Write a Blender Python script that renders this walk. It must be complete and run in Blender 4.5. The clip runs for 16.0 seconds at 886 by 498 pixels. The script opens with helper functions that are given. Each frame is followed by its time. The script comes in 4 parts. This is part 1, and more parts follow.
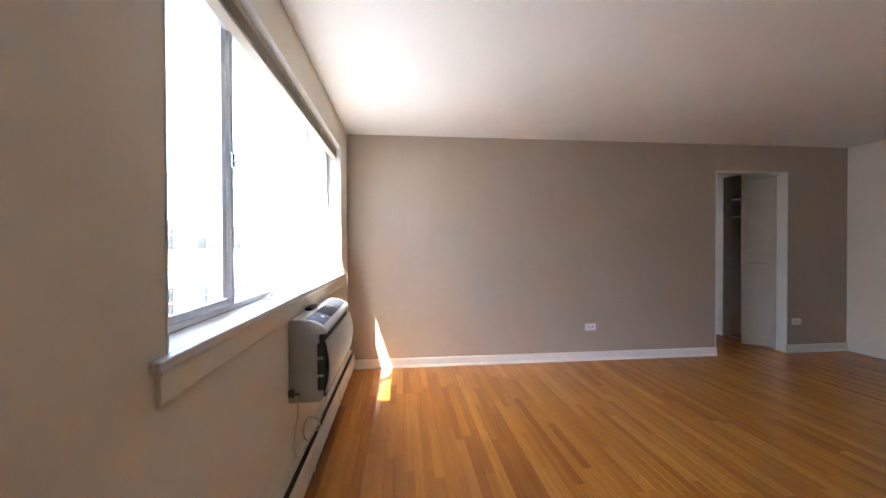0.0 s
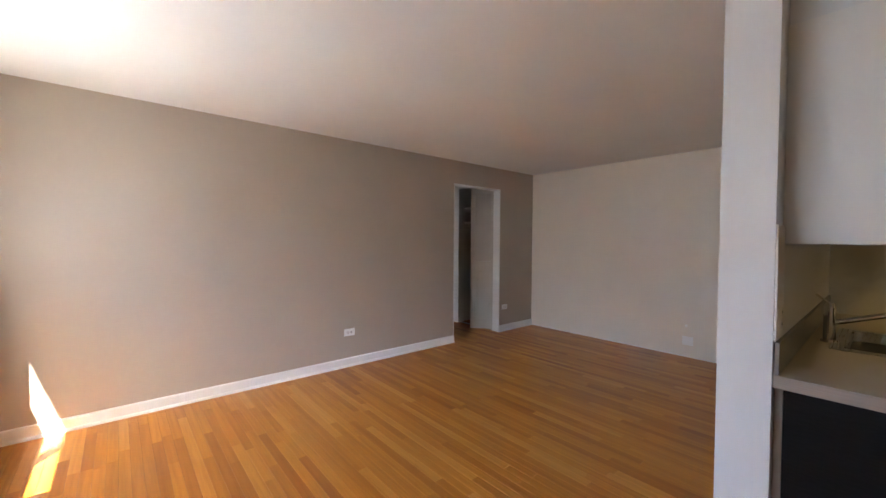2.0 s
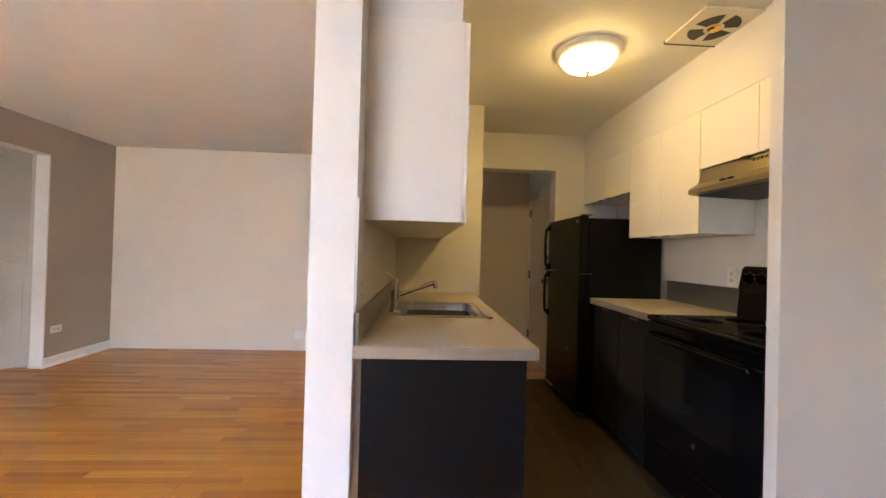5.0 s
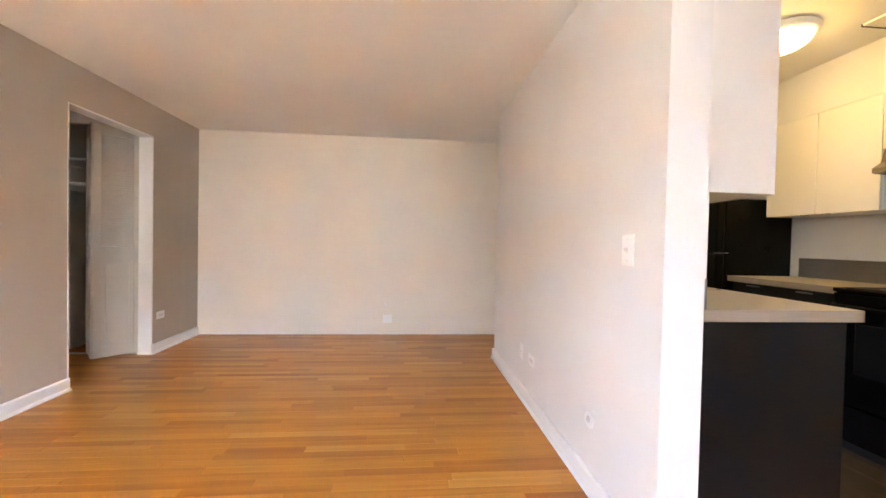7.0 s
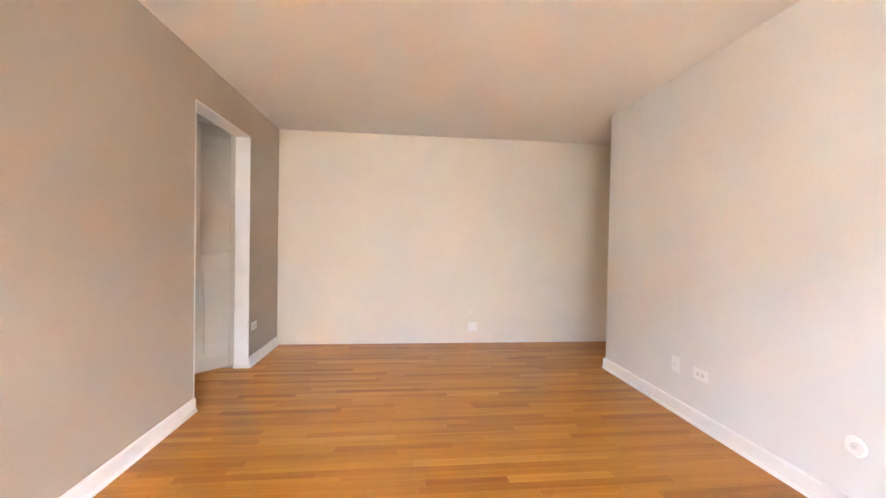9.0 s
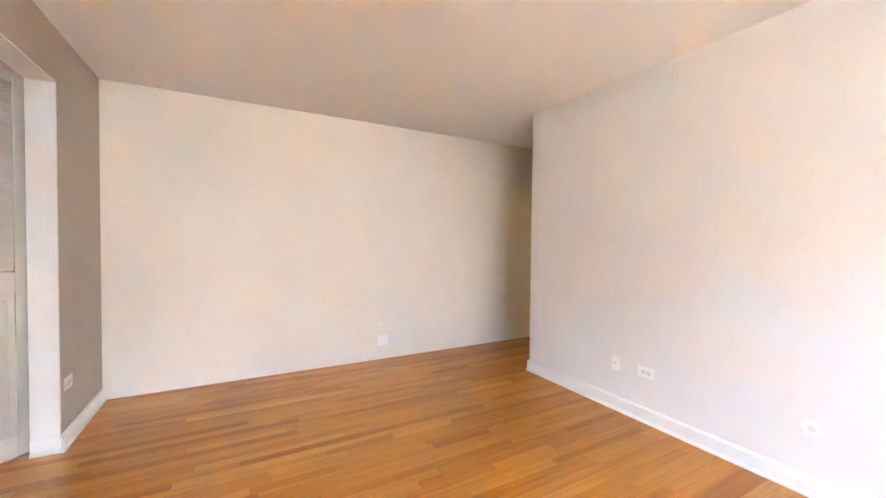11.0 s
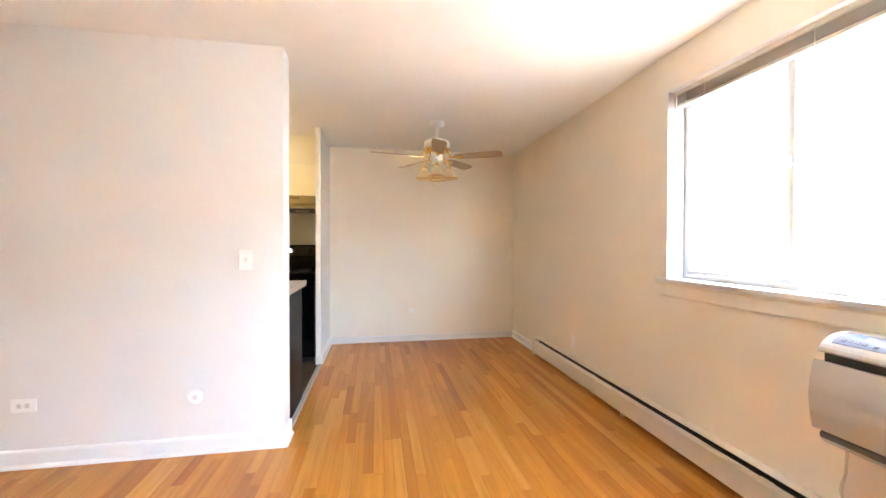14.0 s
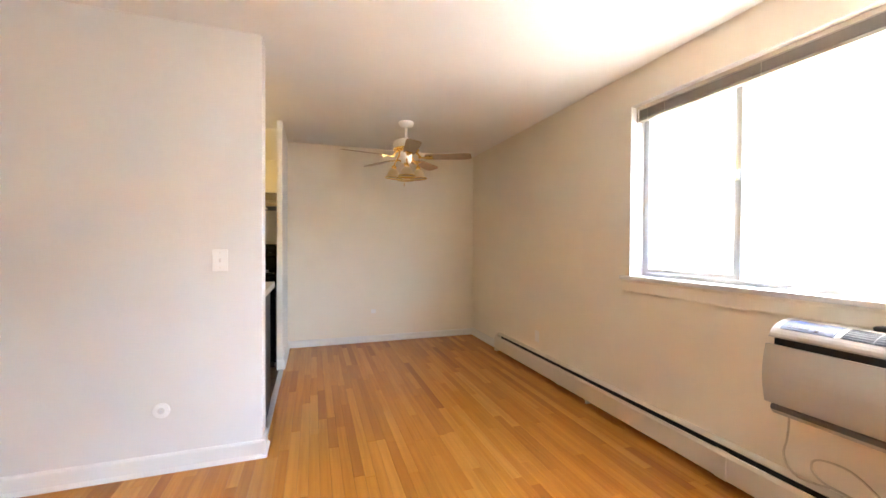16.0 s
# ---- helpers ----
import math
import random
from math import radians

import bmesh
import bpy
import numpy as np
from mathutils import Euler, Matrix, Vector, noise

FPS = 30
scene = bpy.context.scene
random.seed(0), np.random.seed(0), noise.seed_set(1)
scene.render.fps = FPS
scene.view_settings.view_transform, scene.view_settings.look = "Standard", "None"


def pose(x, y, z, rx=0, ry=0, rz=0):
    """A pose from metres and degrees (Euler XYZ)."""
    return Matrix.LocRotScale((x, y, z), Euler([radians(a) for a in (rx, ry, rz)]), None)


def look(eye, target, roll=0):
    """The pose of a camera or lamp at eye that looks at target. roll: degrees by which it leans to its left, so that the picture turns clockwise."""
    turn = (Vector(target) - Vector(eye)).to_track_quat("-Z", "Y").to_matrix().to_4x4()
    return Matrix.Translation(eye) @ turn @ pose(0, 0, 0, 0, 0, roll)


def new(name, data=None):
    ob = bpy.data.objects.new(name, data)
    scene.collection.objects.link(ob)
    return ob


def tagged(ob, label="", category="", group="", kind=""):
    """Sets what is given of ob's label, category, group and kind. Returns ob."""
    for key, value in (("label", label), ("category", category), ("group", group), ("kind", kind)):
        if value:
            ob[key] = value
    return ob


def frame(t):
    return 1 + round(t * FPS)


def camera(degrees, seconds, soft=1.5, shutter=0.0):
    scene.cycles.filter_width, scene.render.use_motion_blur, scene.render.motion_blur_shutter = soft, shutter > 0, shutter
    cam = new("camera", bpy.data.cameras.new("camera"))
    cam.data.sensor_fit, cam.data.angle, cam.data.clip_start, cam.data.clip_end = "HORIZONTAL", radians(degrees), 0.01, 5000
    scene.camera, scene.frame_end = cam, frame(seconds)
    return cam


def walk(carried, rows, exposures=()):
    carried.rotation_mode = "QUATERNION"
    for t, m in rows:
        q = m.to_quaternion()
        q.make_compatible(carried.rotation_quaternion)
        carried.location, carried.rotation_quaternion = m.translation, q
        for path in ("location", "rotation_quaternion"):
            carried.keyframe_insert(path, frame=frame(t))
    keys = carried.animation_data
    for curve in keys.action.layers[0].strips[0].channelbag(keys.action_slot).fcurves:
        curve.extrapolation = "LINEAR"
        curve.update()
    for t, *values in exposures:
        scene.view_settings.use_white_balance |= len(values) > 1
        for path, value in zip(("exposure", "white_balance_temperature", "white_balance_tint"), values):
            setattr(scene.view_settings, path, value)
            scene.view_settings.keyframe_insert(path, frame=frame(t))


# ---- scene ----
cam = camera(98.8, 16.0)
PATH = [
    (0, (-1.788, -0.615, 1.287), (-1.572, 1.373, 1.267), -0.2),
    (0.5, (-1.788, -0.472, 1.302), (-1.337, 1.477, 1.277), -0.2),
    (1, (-1.815, -0.325, 1.302), (-1.145, 1.559, 1.287), -0.3),
    (1.5, (-1.735, -0.338, 1.312), (-0.753, 1.404, 1.289), 0.2),
    (2, (-1.599, -0.358, 1.378), (-0.298, 1.160, 1.330), 0.4),
    (2.5, (-1.526, -0.428, 1.386), (0.105, 0.729, 1.344), 0.1),
    (3, (-1.427, -0.482, 1.378), (0.44, 0.232, 1.34), 0.0),
    (3.5, (-1.347, -0.487, 1.372), (0.624, -0.148, 1.339), 0.4),
    (3.7, (-1.317, -0.497, 1.368), (0.67, -0.268, 1.34), 0.5),
    (5.8, (-1.237, -0.023, 1.218), (0.757, -0.178, 1.217), 1.5),
    (6, (-1.235, 0.1, 1.231), (0.759, -0.06, 1.209), 1.2),
    (6.5, (-1.245, 0.498, 1.215), (0.747, 0.329, 1.185), 1.3),
    (7, (-1.21, 0.89, 1.161), (0.782, 0.718, 1.126), 1.2),
    (7.5, (-1.199, 1.236, 1.164), (0.793, 1.06, 1.126), 1.0),
    (8, (-1.17, 1.546, 1.188), (0.821, 1.363, 1.154), 1.0),
    (10.5, (-0.35, 2.427, 1.182), (1.588, 1.932, 1.153), 0.5),
    (11, (-0.23, 2.519, 1.248), (1.523, 1.556, 1.202), 0.5),
    (11.5, (-0.305, 2.461, 1.207), (1.126, 1.064, 1.195), -0.2),
    (12, (-0.272, 2.528, 1.227), (0.621, 0.739, 1.218), -0.2),
    (12.5, (-0.321, 2.48, 1.242), (0.125, 0.53, 1.219), -0.1),
    (13, (-0.383, 2.452, 1.242), (-0.271, 0.455, 1.219), -0.1),
    (13.5, (-0.46, 2.467, 1.246), (-0.596, 0.472, 1.222), -0.0),
    (14, (-0.545, 2.48, 1.242), (-0.889, 0.51, 1.216), 0.1),
    (14.5, (-0.58, 2.469, 1.227), (-1.12, 0.544, 1.203), 0.2),
    (15, (-0.526, 2.471, 1.221), (-1.181, 0.581, 1.198), 0.3),
    (15.5, (-0.439, 2.486, 1.229), (-1.094, 0.596, 1.204), 0.2),
    (16, (-0.266, 2.445, 1.244), (-0.911, 0.552, 1.217), 0.3),
]
EXPOSURES = [(0.0, 4.68, 6250, 10), (1.0, 4.45, 6550, 10), (1.5, 4.58, 6550, 10), (2.5, 5.22, 6400, 9), (3.5, 5.6, 6550, 9), (6.0, 6.13, 7200, 12), (7.0, 6.24, 7250, 11), (8.0, 6.3, 7350, 11), (10.5, 6.63, 6800, 9), (11.5, 6.58, 6650, 8), (12.5, 6.68, 6750, 8), (14.5, 6.36, 7000, 9), (16.0, 6.06, 7150, 9)]
walk(cam, [(t, look(eye, target, roll)) for t, eye, target, roll in PATH], EXPOSURES)


# ---------------------------------------------------------------- light
world = bpy.data.worlds.new("daylight")
scene.world = world
world.use_nodes = True
wn = world.node_tree
wn.nodes.clear()
sky = wn.nodes.new("ShaderNodeTexSky")
sky.sky_type = "NISHITA"
sky.sun_disc = False
SUN_WAY = Vector((1.0, 1.46, -3.1)).normalized()
sky.sun_elevation = math.asin(-SUN_WAY.z)
sky.sun_rotation = math.atan2(-SUN_WAY.x, -SUN_WAY.y)
sky.air_density, sky.dust_density = 1.0, 2.0
back = wn.nodes.new("ShaderNodeBackground")
back.inputs["Strength"].default_value = 0.15
wout = wn.nodes.new("ShaderNodeOutputWorld")
wn.links.new(sky.outputs[0], back.inputs[0])
wn.links.new(back.outputs[0], wout.inputs[0])
sun = new("sun", bpy.data.lights.new("sun", "SUN"))
sun.data.energy, sun.data.angle, sun.data.color = 2.0, radians(0.53), (1.0, 0.95, 0.86)
sun.matrix_world = look((-12, -18, 38), Vector((-12, -18, 38)) + SUN_WAY)

# guides the sky's rays through the window opening; it gives off no light of its own
guide = new("window_guide", bpy.data.lights.new("window_guide", "AREA"))
guide.data.shape, guide.data.size, guide.data.size_y = "RECTANGLE", 1.17, 2.64
guide.data.cycles.is_portal = True
guide.matrix_world = look((-2.60, 1.68, 1.615), (0.0, 1.68, 1.615))


# ---------------------------------------------------------------- materials
class Nodes:
    """A small wrapper to write node materials in few lines."""

    def __init__(self, name):
        self.mat = bpy.data.materials.new(name)
        self.mat.use_nodes = True
        self.tree = self.mat.node_tree
        self.bsdf = self.tree.nodes["Principled BSDF"]

    def add(self, kind, **values):
        node = self.tree.nodes.new("ShaderNode" + kind)
        for key, value in values.items():
            node.inputs[key].default_value = value
        return node

    def link(self, a, b):
        self.tree.links.new(a, b)

    def place(self, scale=(1, 1, 1), local=False, shift=None):
        if local:
            src = self.add("TexCoord").outputs["Object"]
        else:
            src = self.add("NewGeometry").outputs["Position"]
        mul = self.add("VectorMath")
        mul.operation = "MULTIPLY"
        mul.inputs[1].default_value = scale
        self.link(src, mul.inputs[0])
        out = mul.outputs[0]
        if shift is not None:
            plus = self.add("VectorMath")
            plus.operation = "ADD"
            self.link(out, plus.inputs[0])
            self.link(shift, plus.inputs[1])
            out = plus.outputs[0]
        return out

    def noise(self, vec, scale, detail=3.0, rough=0.55):
        n = self.add("TexNoise", Scale=scale, Detail=detail, Roughness=rough)
        self.link(vec, n.inputs["Vector"])
        return n.outputs["Fac"]

    def ramp(self, fac, *stops):
        r = self.add("ValToRGB")
        el = r.color_ramp.elements
        while len(el) < len(stops):
            el.new(0.5)
        for e, (p, c) in zip(el, stops):
            e.position = p
            e.color = (*c, 1) if len(c) == 3 else c
        self.link(fac, r.inputs[0])
        return r.outputs[0]

    def mix(self, fac, a, b, how="MIX"):
        m = self.add("Mix")
        m.data_type, m.blend_type = "RGBA", how
        for sock, val in ((m.inputs[0], fac), (m.inputs[6], a), (m.inputs[7], b)):
            if isinstance(val, bpy.types.NodeSocket):
                self.link(val, sock)
            elif isinstance(val, tuple):
                sock.default_value = (*val, 1)
            else:
                sock.default_value = val
        return m.outputs[2]

    def maths(self, op, a, b):
        m = self.add("Math")
        m.operation = op
        for sock, val in ((m.inputs[0], a), (m.inputs[1], b)):
            if isinstance(val, bpy.types.NodeSocket):
                self.link(val, sock)
            else:
                sock.default_value = val
        return m.outputs[0]

    def bump(self, height, strength, distance=0.002):
        b = self.add("Bump", Strength=strength, Distance=distance)
        self.link(height, b.inputs["Height"])
        self.link(b.outputs[0], self.bsdf.inputs["Normal"])

    def colour(self, value):
        if isinstance(value, tuple):
            self.bsdf.inputs["Base Color"].default_value = (*value, 1)
        else:
            self.link(value, self.bsdf.inputs["Base Color"])


def paint(name, colour, rough=0.6, vary=0.05, grain=160.0, relief=0.12, metal=0.0, coat=0.0, spec=0.5):
    """Painted, lacquered or moulded surface: broad mottling, fine relief, uneven gloss."""
    n = Nodes(name)
    p = n.place()
    broad = n.noise(p, 1.7, 4)
    fine = n.noise(p, grain, 3)
    low = tuple(max(0.0, c * (1 - vary)) for c in colour)
    high = tuple(min(1.0, c * (1 + vary)) for c in colour)
    base = n.ramp(broad, (0.3, low), (0.7, high))
    base = n.mix(0.5 * vary, base, n.ramp(fine, (0.35, low), (0.65, high)))
    n.colour(base)
    gloss = n.maths("MULTIPLY_ADD", n.noise(p, 9.0, 3), 0.16)
    gloss.node.inputs[2].default_value = rough - 0.08
    n.link(gloss, n.bsdf.inputs["Roughness"])
    n.bsdf.inputs["Metallic"].default_value = metal
    n.bsdf.inputs["Coat Weight"].default_value = coat
    n.bsdf.inputs["Specular IOR Level"].default_value = spec
    if relief:
        n.bump(fine, relief, 0.0012)
    return n.mat


def brushed(name, colour, rough=0.3, along=(4, 300, 300), metal=1.0):
    n = Nodes(name)
    f = n.noise(n.place(along), 1.0, 3)
    n.colour(n.ramp(f, (0.3, tuple(c * 0.85 for c in colour)), (0.7, colour)))
    n.bsdf.inputs["Metallic"].default_value = metal
    g = n.maths("MULTIPLY_ADD", f, 0.15)
    g.node.inputs[2].default_value = rough - 0.07
    n.link(g, n.bsdf.inputs["Roughness"])
    return n.mat


def oak(name, per_island):
    """Honey oak strip flooring under a glossy varnish; tone shifts from strip to strip."""
    n = Nodes(name)
    if per_island:
        rand = n.add("NewGeometry").outputs["Random Per Island"]
    else:
        rand = n.add("ObjectInfo").outputs["Random"]
    jump = n.add("CombineXYZ")
    n.link(n.maths("MULTIPLY", rand, 37.0), jump.inputs[0])
    n.link(n.maths("MULTIPLY", rand, 91.0), jump.inputs[1])
    p = n.place((1, 0.055, 1), shift=jump.outputs[0])
    figure = n.noise(p, 26.0, 6, 0.62)
    wave = n.add("TexWave", Scale=9.0, Distortion=7.0, Detail=3.0)
    n.link(p, wave.inputs["Vector"])
    pores = n.noise(n.place((900, 22, 900)), 1.0, 2)
    tone = n.ramp(rand, (0.0, (0.36, 0.112, 0.014)), (0.13, (0.455, 0.160, 0.020)), (0.55, (0.535, 0.206, 0.027)),
                  (0.86, (0.580, 0.236, 0.035)), (1.0, (0.64, 0.290, 0.058)))
    dark = n.mix(1.0, tone, (0.62, 0.50, 0.40), "MULTIPLY")
    base = n.mix(n.ramp(figure, (0.42, (0, 0, 0)), (0.66, (0.45, 0.45, 0.45))), tone, dark)
    base = n.mix(n.ramp(wave.outputs["Fac"], (0.55, (0, 0, 0)), (1.0, (0.14, 0.14, 0.14))), base, dark)
    base = n.mix(n.ramp(pores, (0.60, (0, 0, 0)), (0.80, (0.45, 0.45, 0.45))), base, dark)
    wear = n.noise(n.place(), 1.1, 4)
    base = n.mix(n.ramp(wear, (0.35, (0, 0, 0)), (0.75, (0.22, 0.22, 0.22))), base, (0.53, 0.235, 0.045))
    n.colour(base)
    # fibres shine in the wood's own colour; the varnish over them is clear and glossy
    n.bsdf.inputs["Metallic"].default_value = 0.30
    n.bsdf.inputs["Roughness"].default_value = 0.48
    n.bsdf.inputs["Specular IOR Level"].default_value = 0.2
    gloss = n.maths("MULTIPLY_ADD", n.noise(n.place(), 5.0, 5), 0.07)
    gloss.node.inputs[2].default_value = 0.02
    n.link(gloss, n.bsdf.inputs["Coat Roughness"])
    n.bsdf.inputs["Coat Weight"].default_value = 0.6
    n.bsdf.inputs["Coat IOR"].default_value = 1.5
    n.bump(n.noise(p, 60.0, 3), 0.035, 0.001)
    return n.mat


def grained(name, dark, light, scale, rough, along=(1, 1, 1), rnd=False, spec=0.5):
    n = Nodes(name)
    n.bsdf.inputs["Specular IOR Level"].default_value = spec
    if rnd:
        jump = n.add("CombineXYZ")
        n.link(n.maths("MULTIPLY", n.add("ObjectInfo").outputs["Random"], 61.0), jump.inputs[1])
        p = n.place(along, shift=jump.outputs[0])
    else:
        p = n.place(along)
    f = n.noise(p, scale, 5, 0.62)
    base = n.ramp(f, (0.32, dark), (0.70, light))
    n.colour(n.mix(0.25, base, n.ramp(n.noise(n.place(), 2.2, 3), (0.3, dark), (0.7, light))))
    g = n.maths("MULTIPLY_ADD", f, 0.18)
    g.node.inputs[2].default_value = rough - 0.08
    n.link(g, n.bsdf.inputs["Roughness"])
    n.bump(f, 0.10, 0.001)
    return n.mat


def glass(name, tint=(1, 1, 1), rough=0.0):
    n = Nodes(name)
    n.bsdf.inputs["Transmission Weight"].default_value = 1.0
    n.bsdf.inputs["Roughness"].default_value = rough
    n.bsdf.inputs["IOR"].default_value = 1.45
    n.colour(tint)
    return n.mat


def glow(name, colour, strength):
    n = Nodes(name)
    n.colour(colour)
    n.bsdf.inputs["Emission Color"].default_value = (*colour, 1)
    n.bsdf.inputs["Emission Strength"].default_value = strength
    n.bsdf.inputs["Roughness"].default_value = 0.3
    return n.mat


M_IVORY = paint("ivory_wall_paint", (0.79, 0.728, 0.64), 0.55, 0.025, 140, 0.10)
M_WHITE = paint("off_white_wall_paint", (0.75, 0.735, 0.710), 0.55, 0.025, 140, 0.10)
M_CREAM = paint("cream_wall_paint", (0.84, 0.775, 0.665), 0.55, 0.025, 140, 0.10)
M_CEIL = paint("ceiling_paint", (0.86, 0.845, 0.82), 0.75, 0.02, 120, 0.12)
M_TAUPE = paint("taupe_wall_paint", (0.455, 0.380, 0.305), 0.5, 0.03, 140, 0.10)
M_TRIM = paint("white_gloss_trim", (0.79, 0.775, 0.75), 0.32, 0.02, 60, 0.05)
# greyer than the trim, toned down to bounce less sun at the ceiling
M_SILL = paint("greyed_sill_paint", (0.70, 0.69, 0.67), 0.32, 0.05, 60, 0.05)
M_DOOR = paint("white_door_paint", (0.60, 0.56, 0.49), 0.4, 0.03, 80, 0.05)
M_CAB = paint("white_cabinet_laminate", (0.80, 0.77, 0.72), 0.4, 0.015, 80, 0.02)
M_PLASTIC = paint("white_plastic", (0.86, 0.855, 0.84), 0.35, 0.015, 60, 0.0)
M_ACBODY = paint("warm_white_plastic", (0.72, 0.70, 0.68), 0.38, 0.02, 90, 0.02)
# the unit's white shell, grille and panel are darkened against strong window light
M_ACSHELL = paint("dimmed_white_plastic", (0.47, 0.465, 0.455), 0.40, 0.02, 90, 0.02)
M_GRILLE = paint("dark_grey_grille", (0.028, 0.033, 0.042), 0.7, 0.05, 90, 0.02, spec=0.05)
M_DARKSLOT = paint("black_plastic", (0.012, 0.012, 0.013), 0.45, 0.1, 80, 0.02)
M_GREY = paint("grey_plastic", (0.10, 0.108, 0.13), 0.45, 0.04, 90, 0.02)
M_PANEL = paint("pale_blue_grey_panel", (0.15, 0.175, 0.25), 0.6, 0.03, 60, 0.0, spec=0.1)
M_BLUE = paint("blue_print", (0.05, 0.12, 0.55), 0.4, 0.02, 60, 0.0)
M_ALU = brushed("anodised_aluminium", (0.70, 0.71, 0.73), 0.40, (200, 200, 6), metal=0.15)
M_ALUDARK = brushed("weathered_aluminium", (0.20, 0.20, 0.22), 0.42, (200, 200, 6))
M_BLIND = paint("taupe_blind_slats", (0.43, 0.375, 0.30), 0.45, 0.05, 60, 0.03)
M_BLINDRAIL = paint("beige_blind_rail", (0.68, 0.62, 0.52), 0.35, 0.03, 60, 0.02)
M_HEATER = paint("cream_enamel_steel", (0.72, 0.66, 0.57), 0.35, 0.04, 40, 0.04)
M_CHROME = paint("chrome", (0.75, 0.75, 0.76), 0.14, 0.02, 60, 0.0, metal=1.0)
M_BRASS = paint("polished_brass", (0.80, 0.55, 0.18), 0.18, 0.05, 60, 0.0, metal=1.0)
M_STEEL = brushed("stainless_steel", (0.50, 0.50, 0.51), 0.28, (6, 260, 260))
M_HOOD = brushed("almond_steel", (0.27, 0.225, 0.155), 0.35, (5, 220, 220), metal=0.6)
M_BLACK = paint("glossy_black_enamel", (0.003, 0.003, 0.0035), 0.13, 0.1, 60, 0.0, spec=0.22)
M_FRIDGE = paint("textured_black_steel", (0.003, 0.003, 0.0033), 0.30, 0.1, 900, 0.18, spec=0.14)
M_OVENGLASS = paint("dark_oven_glass", (0.008, 0.008, 0.009), 0.07, 0.05, 60, 0.0, spec=0.25)
M_ESPRESSO = grained("espresso_wood_laminate", (0.0026, 0.0023, 0.0027), (0.0100, 0.0086, 0.0092), 7.0, 0.45, (1, 3, 30), spec=0.22)
M_COUNTER = grained("grey_beige_laminate_counter", (0.41, 0.355, 0.295), (0.49, 0.43, 0.36), 240.0, 0.36)
M_EDGE = brushed("metallic_counter_edge", (0.52, 0.455, 0.39), 0.36, (5, 5, 300), metal=0.6)
M_SPLASH = brushed("grey_metal_backsplash", (0.30, 0.29, 0.28), 0.35, (5, 200, 200), metal=0.8)
M_VINYL = grained("grey_brown_vinyl_plank", (0.026, 0.017, 0.010), (0.085, 0.056, 0.035), 14.0, 0.40, (0.12, 1, 1), True, 0.35)
M_SLAB = paint("dark_subfloor", (0.10, 0.055, 0.025), 0.8, 0.1, 60, 0.1)
M_BLADE = grained("light_oak_veneer", (0.38, 0.265, 0.170), (0.52, 0.375, 0.250), 18.0, 0.42, (1, 1, 1))
M_SHADE = glass("frosted_amber_glass", (0.86, 0.72, 0.48), 0.45)
M_SHADE.node_tree.nodes["Principled BSDF"].inputs["Transmission Weight"].default_value = 0.55
M_PANE = glass("window_glass", (1, 1, 1), 0.0)
M_DOME = glow("lit_frosted_glass", (1.0, 0.69, 0.25), 0.71)
M_DISPLAY = glow("clock_digits", (0.75, 0.9, 1.0), 2.0)
M_CABLE = paint("cream_cable_sheath", (0.62, 0.56, 0.46), 0.45, 0.03, 60, 0.0)
M_THRESH = paint("pale_metal_threshold", (0.45, 0.43, 0.40), 0.4, 0.05, 60, 0.03, metal=0.5)
M_CREAM_BRICK = paint("cream_brick", (0.68, 0.645, 0.58), 0.85, 0.08, 14, 0.3)
M_STUCCO = paint("pale_stucco", (0.72, 0.68, 0.62), 0.85, 0.05, 20, 0.3)
M_COPING = paint("terracotta_coping", (0.15, 0.095, 0.080), 0.8, 0.08, 20, 0.2)
M_CONCRETE = paint("pale_concrete_ground", (0.33, 0.33, 0.325), 0.9, 0.08, 8, 0.3)
# kept dark so the added ledge throws little sun up to the ceiling
M_LEDGE = paint("dark_ledge_grey", (0.20, 0.195, 0.185), 0.9, 0.1, 30, 0.3)
M_WINDARK = paint("dark_window_glass", (0.03, 0.035, 0.04), 0.08, 0.1, 3, 0.0)
M_OAK = oak("honey_oak_strip", False)
M_OAK_REST = oak("honey_oak_strip_joined", True)


# ---------------------------------------------------------------- mesh helpers
def box(bm, x0, x1, y0, y1, z0, z1, bevel=0.0, segments=2):
    made = bmesh.ops.create_cube(bm, size=1.0, matrix=Matrix.Translation(((x0 + x1) / 2, (y0 + y1) / 2, (z0 + z1) / 2))
                                 @ Matrix.Diagonal((abs(x1 - x0), abs(y1 - y0), abs(z1 - z0), 1)))
    if bevel:
        edges = list({e for v in made["verts"] for e in v.link_edges})
        bmesh.ops.bevel(bm, geom=edges, offset=bevel, segments=segments, affect="EDGES", profile=0.5)
    return bm


def boxed(*args, **kw):
    return box(bmesh.new(), *args, **kw)


def rod(bm, a, b, r0, r1=None, sides=16, caps=True):
    a, b = Vector(a), Vector(b)
    way = b - a
    m = Matrix.Translation((a + b) / 2) @ way.to_track_quat("Z", "Y").to_matrix().to_4x4()
    bmesh.ops.create_cone(bm, cap_ends=caps, segments=sides, radius1=r0, radius2=r0 if r1 is None else r1, depth=way.length, matrix=m)
    return bm


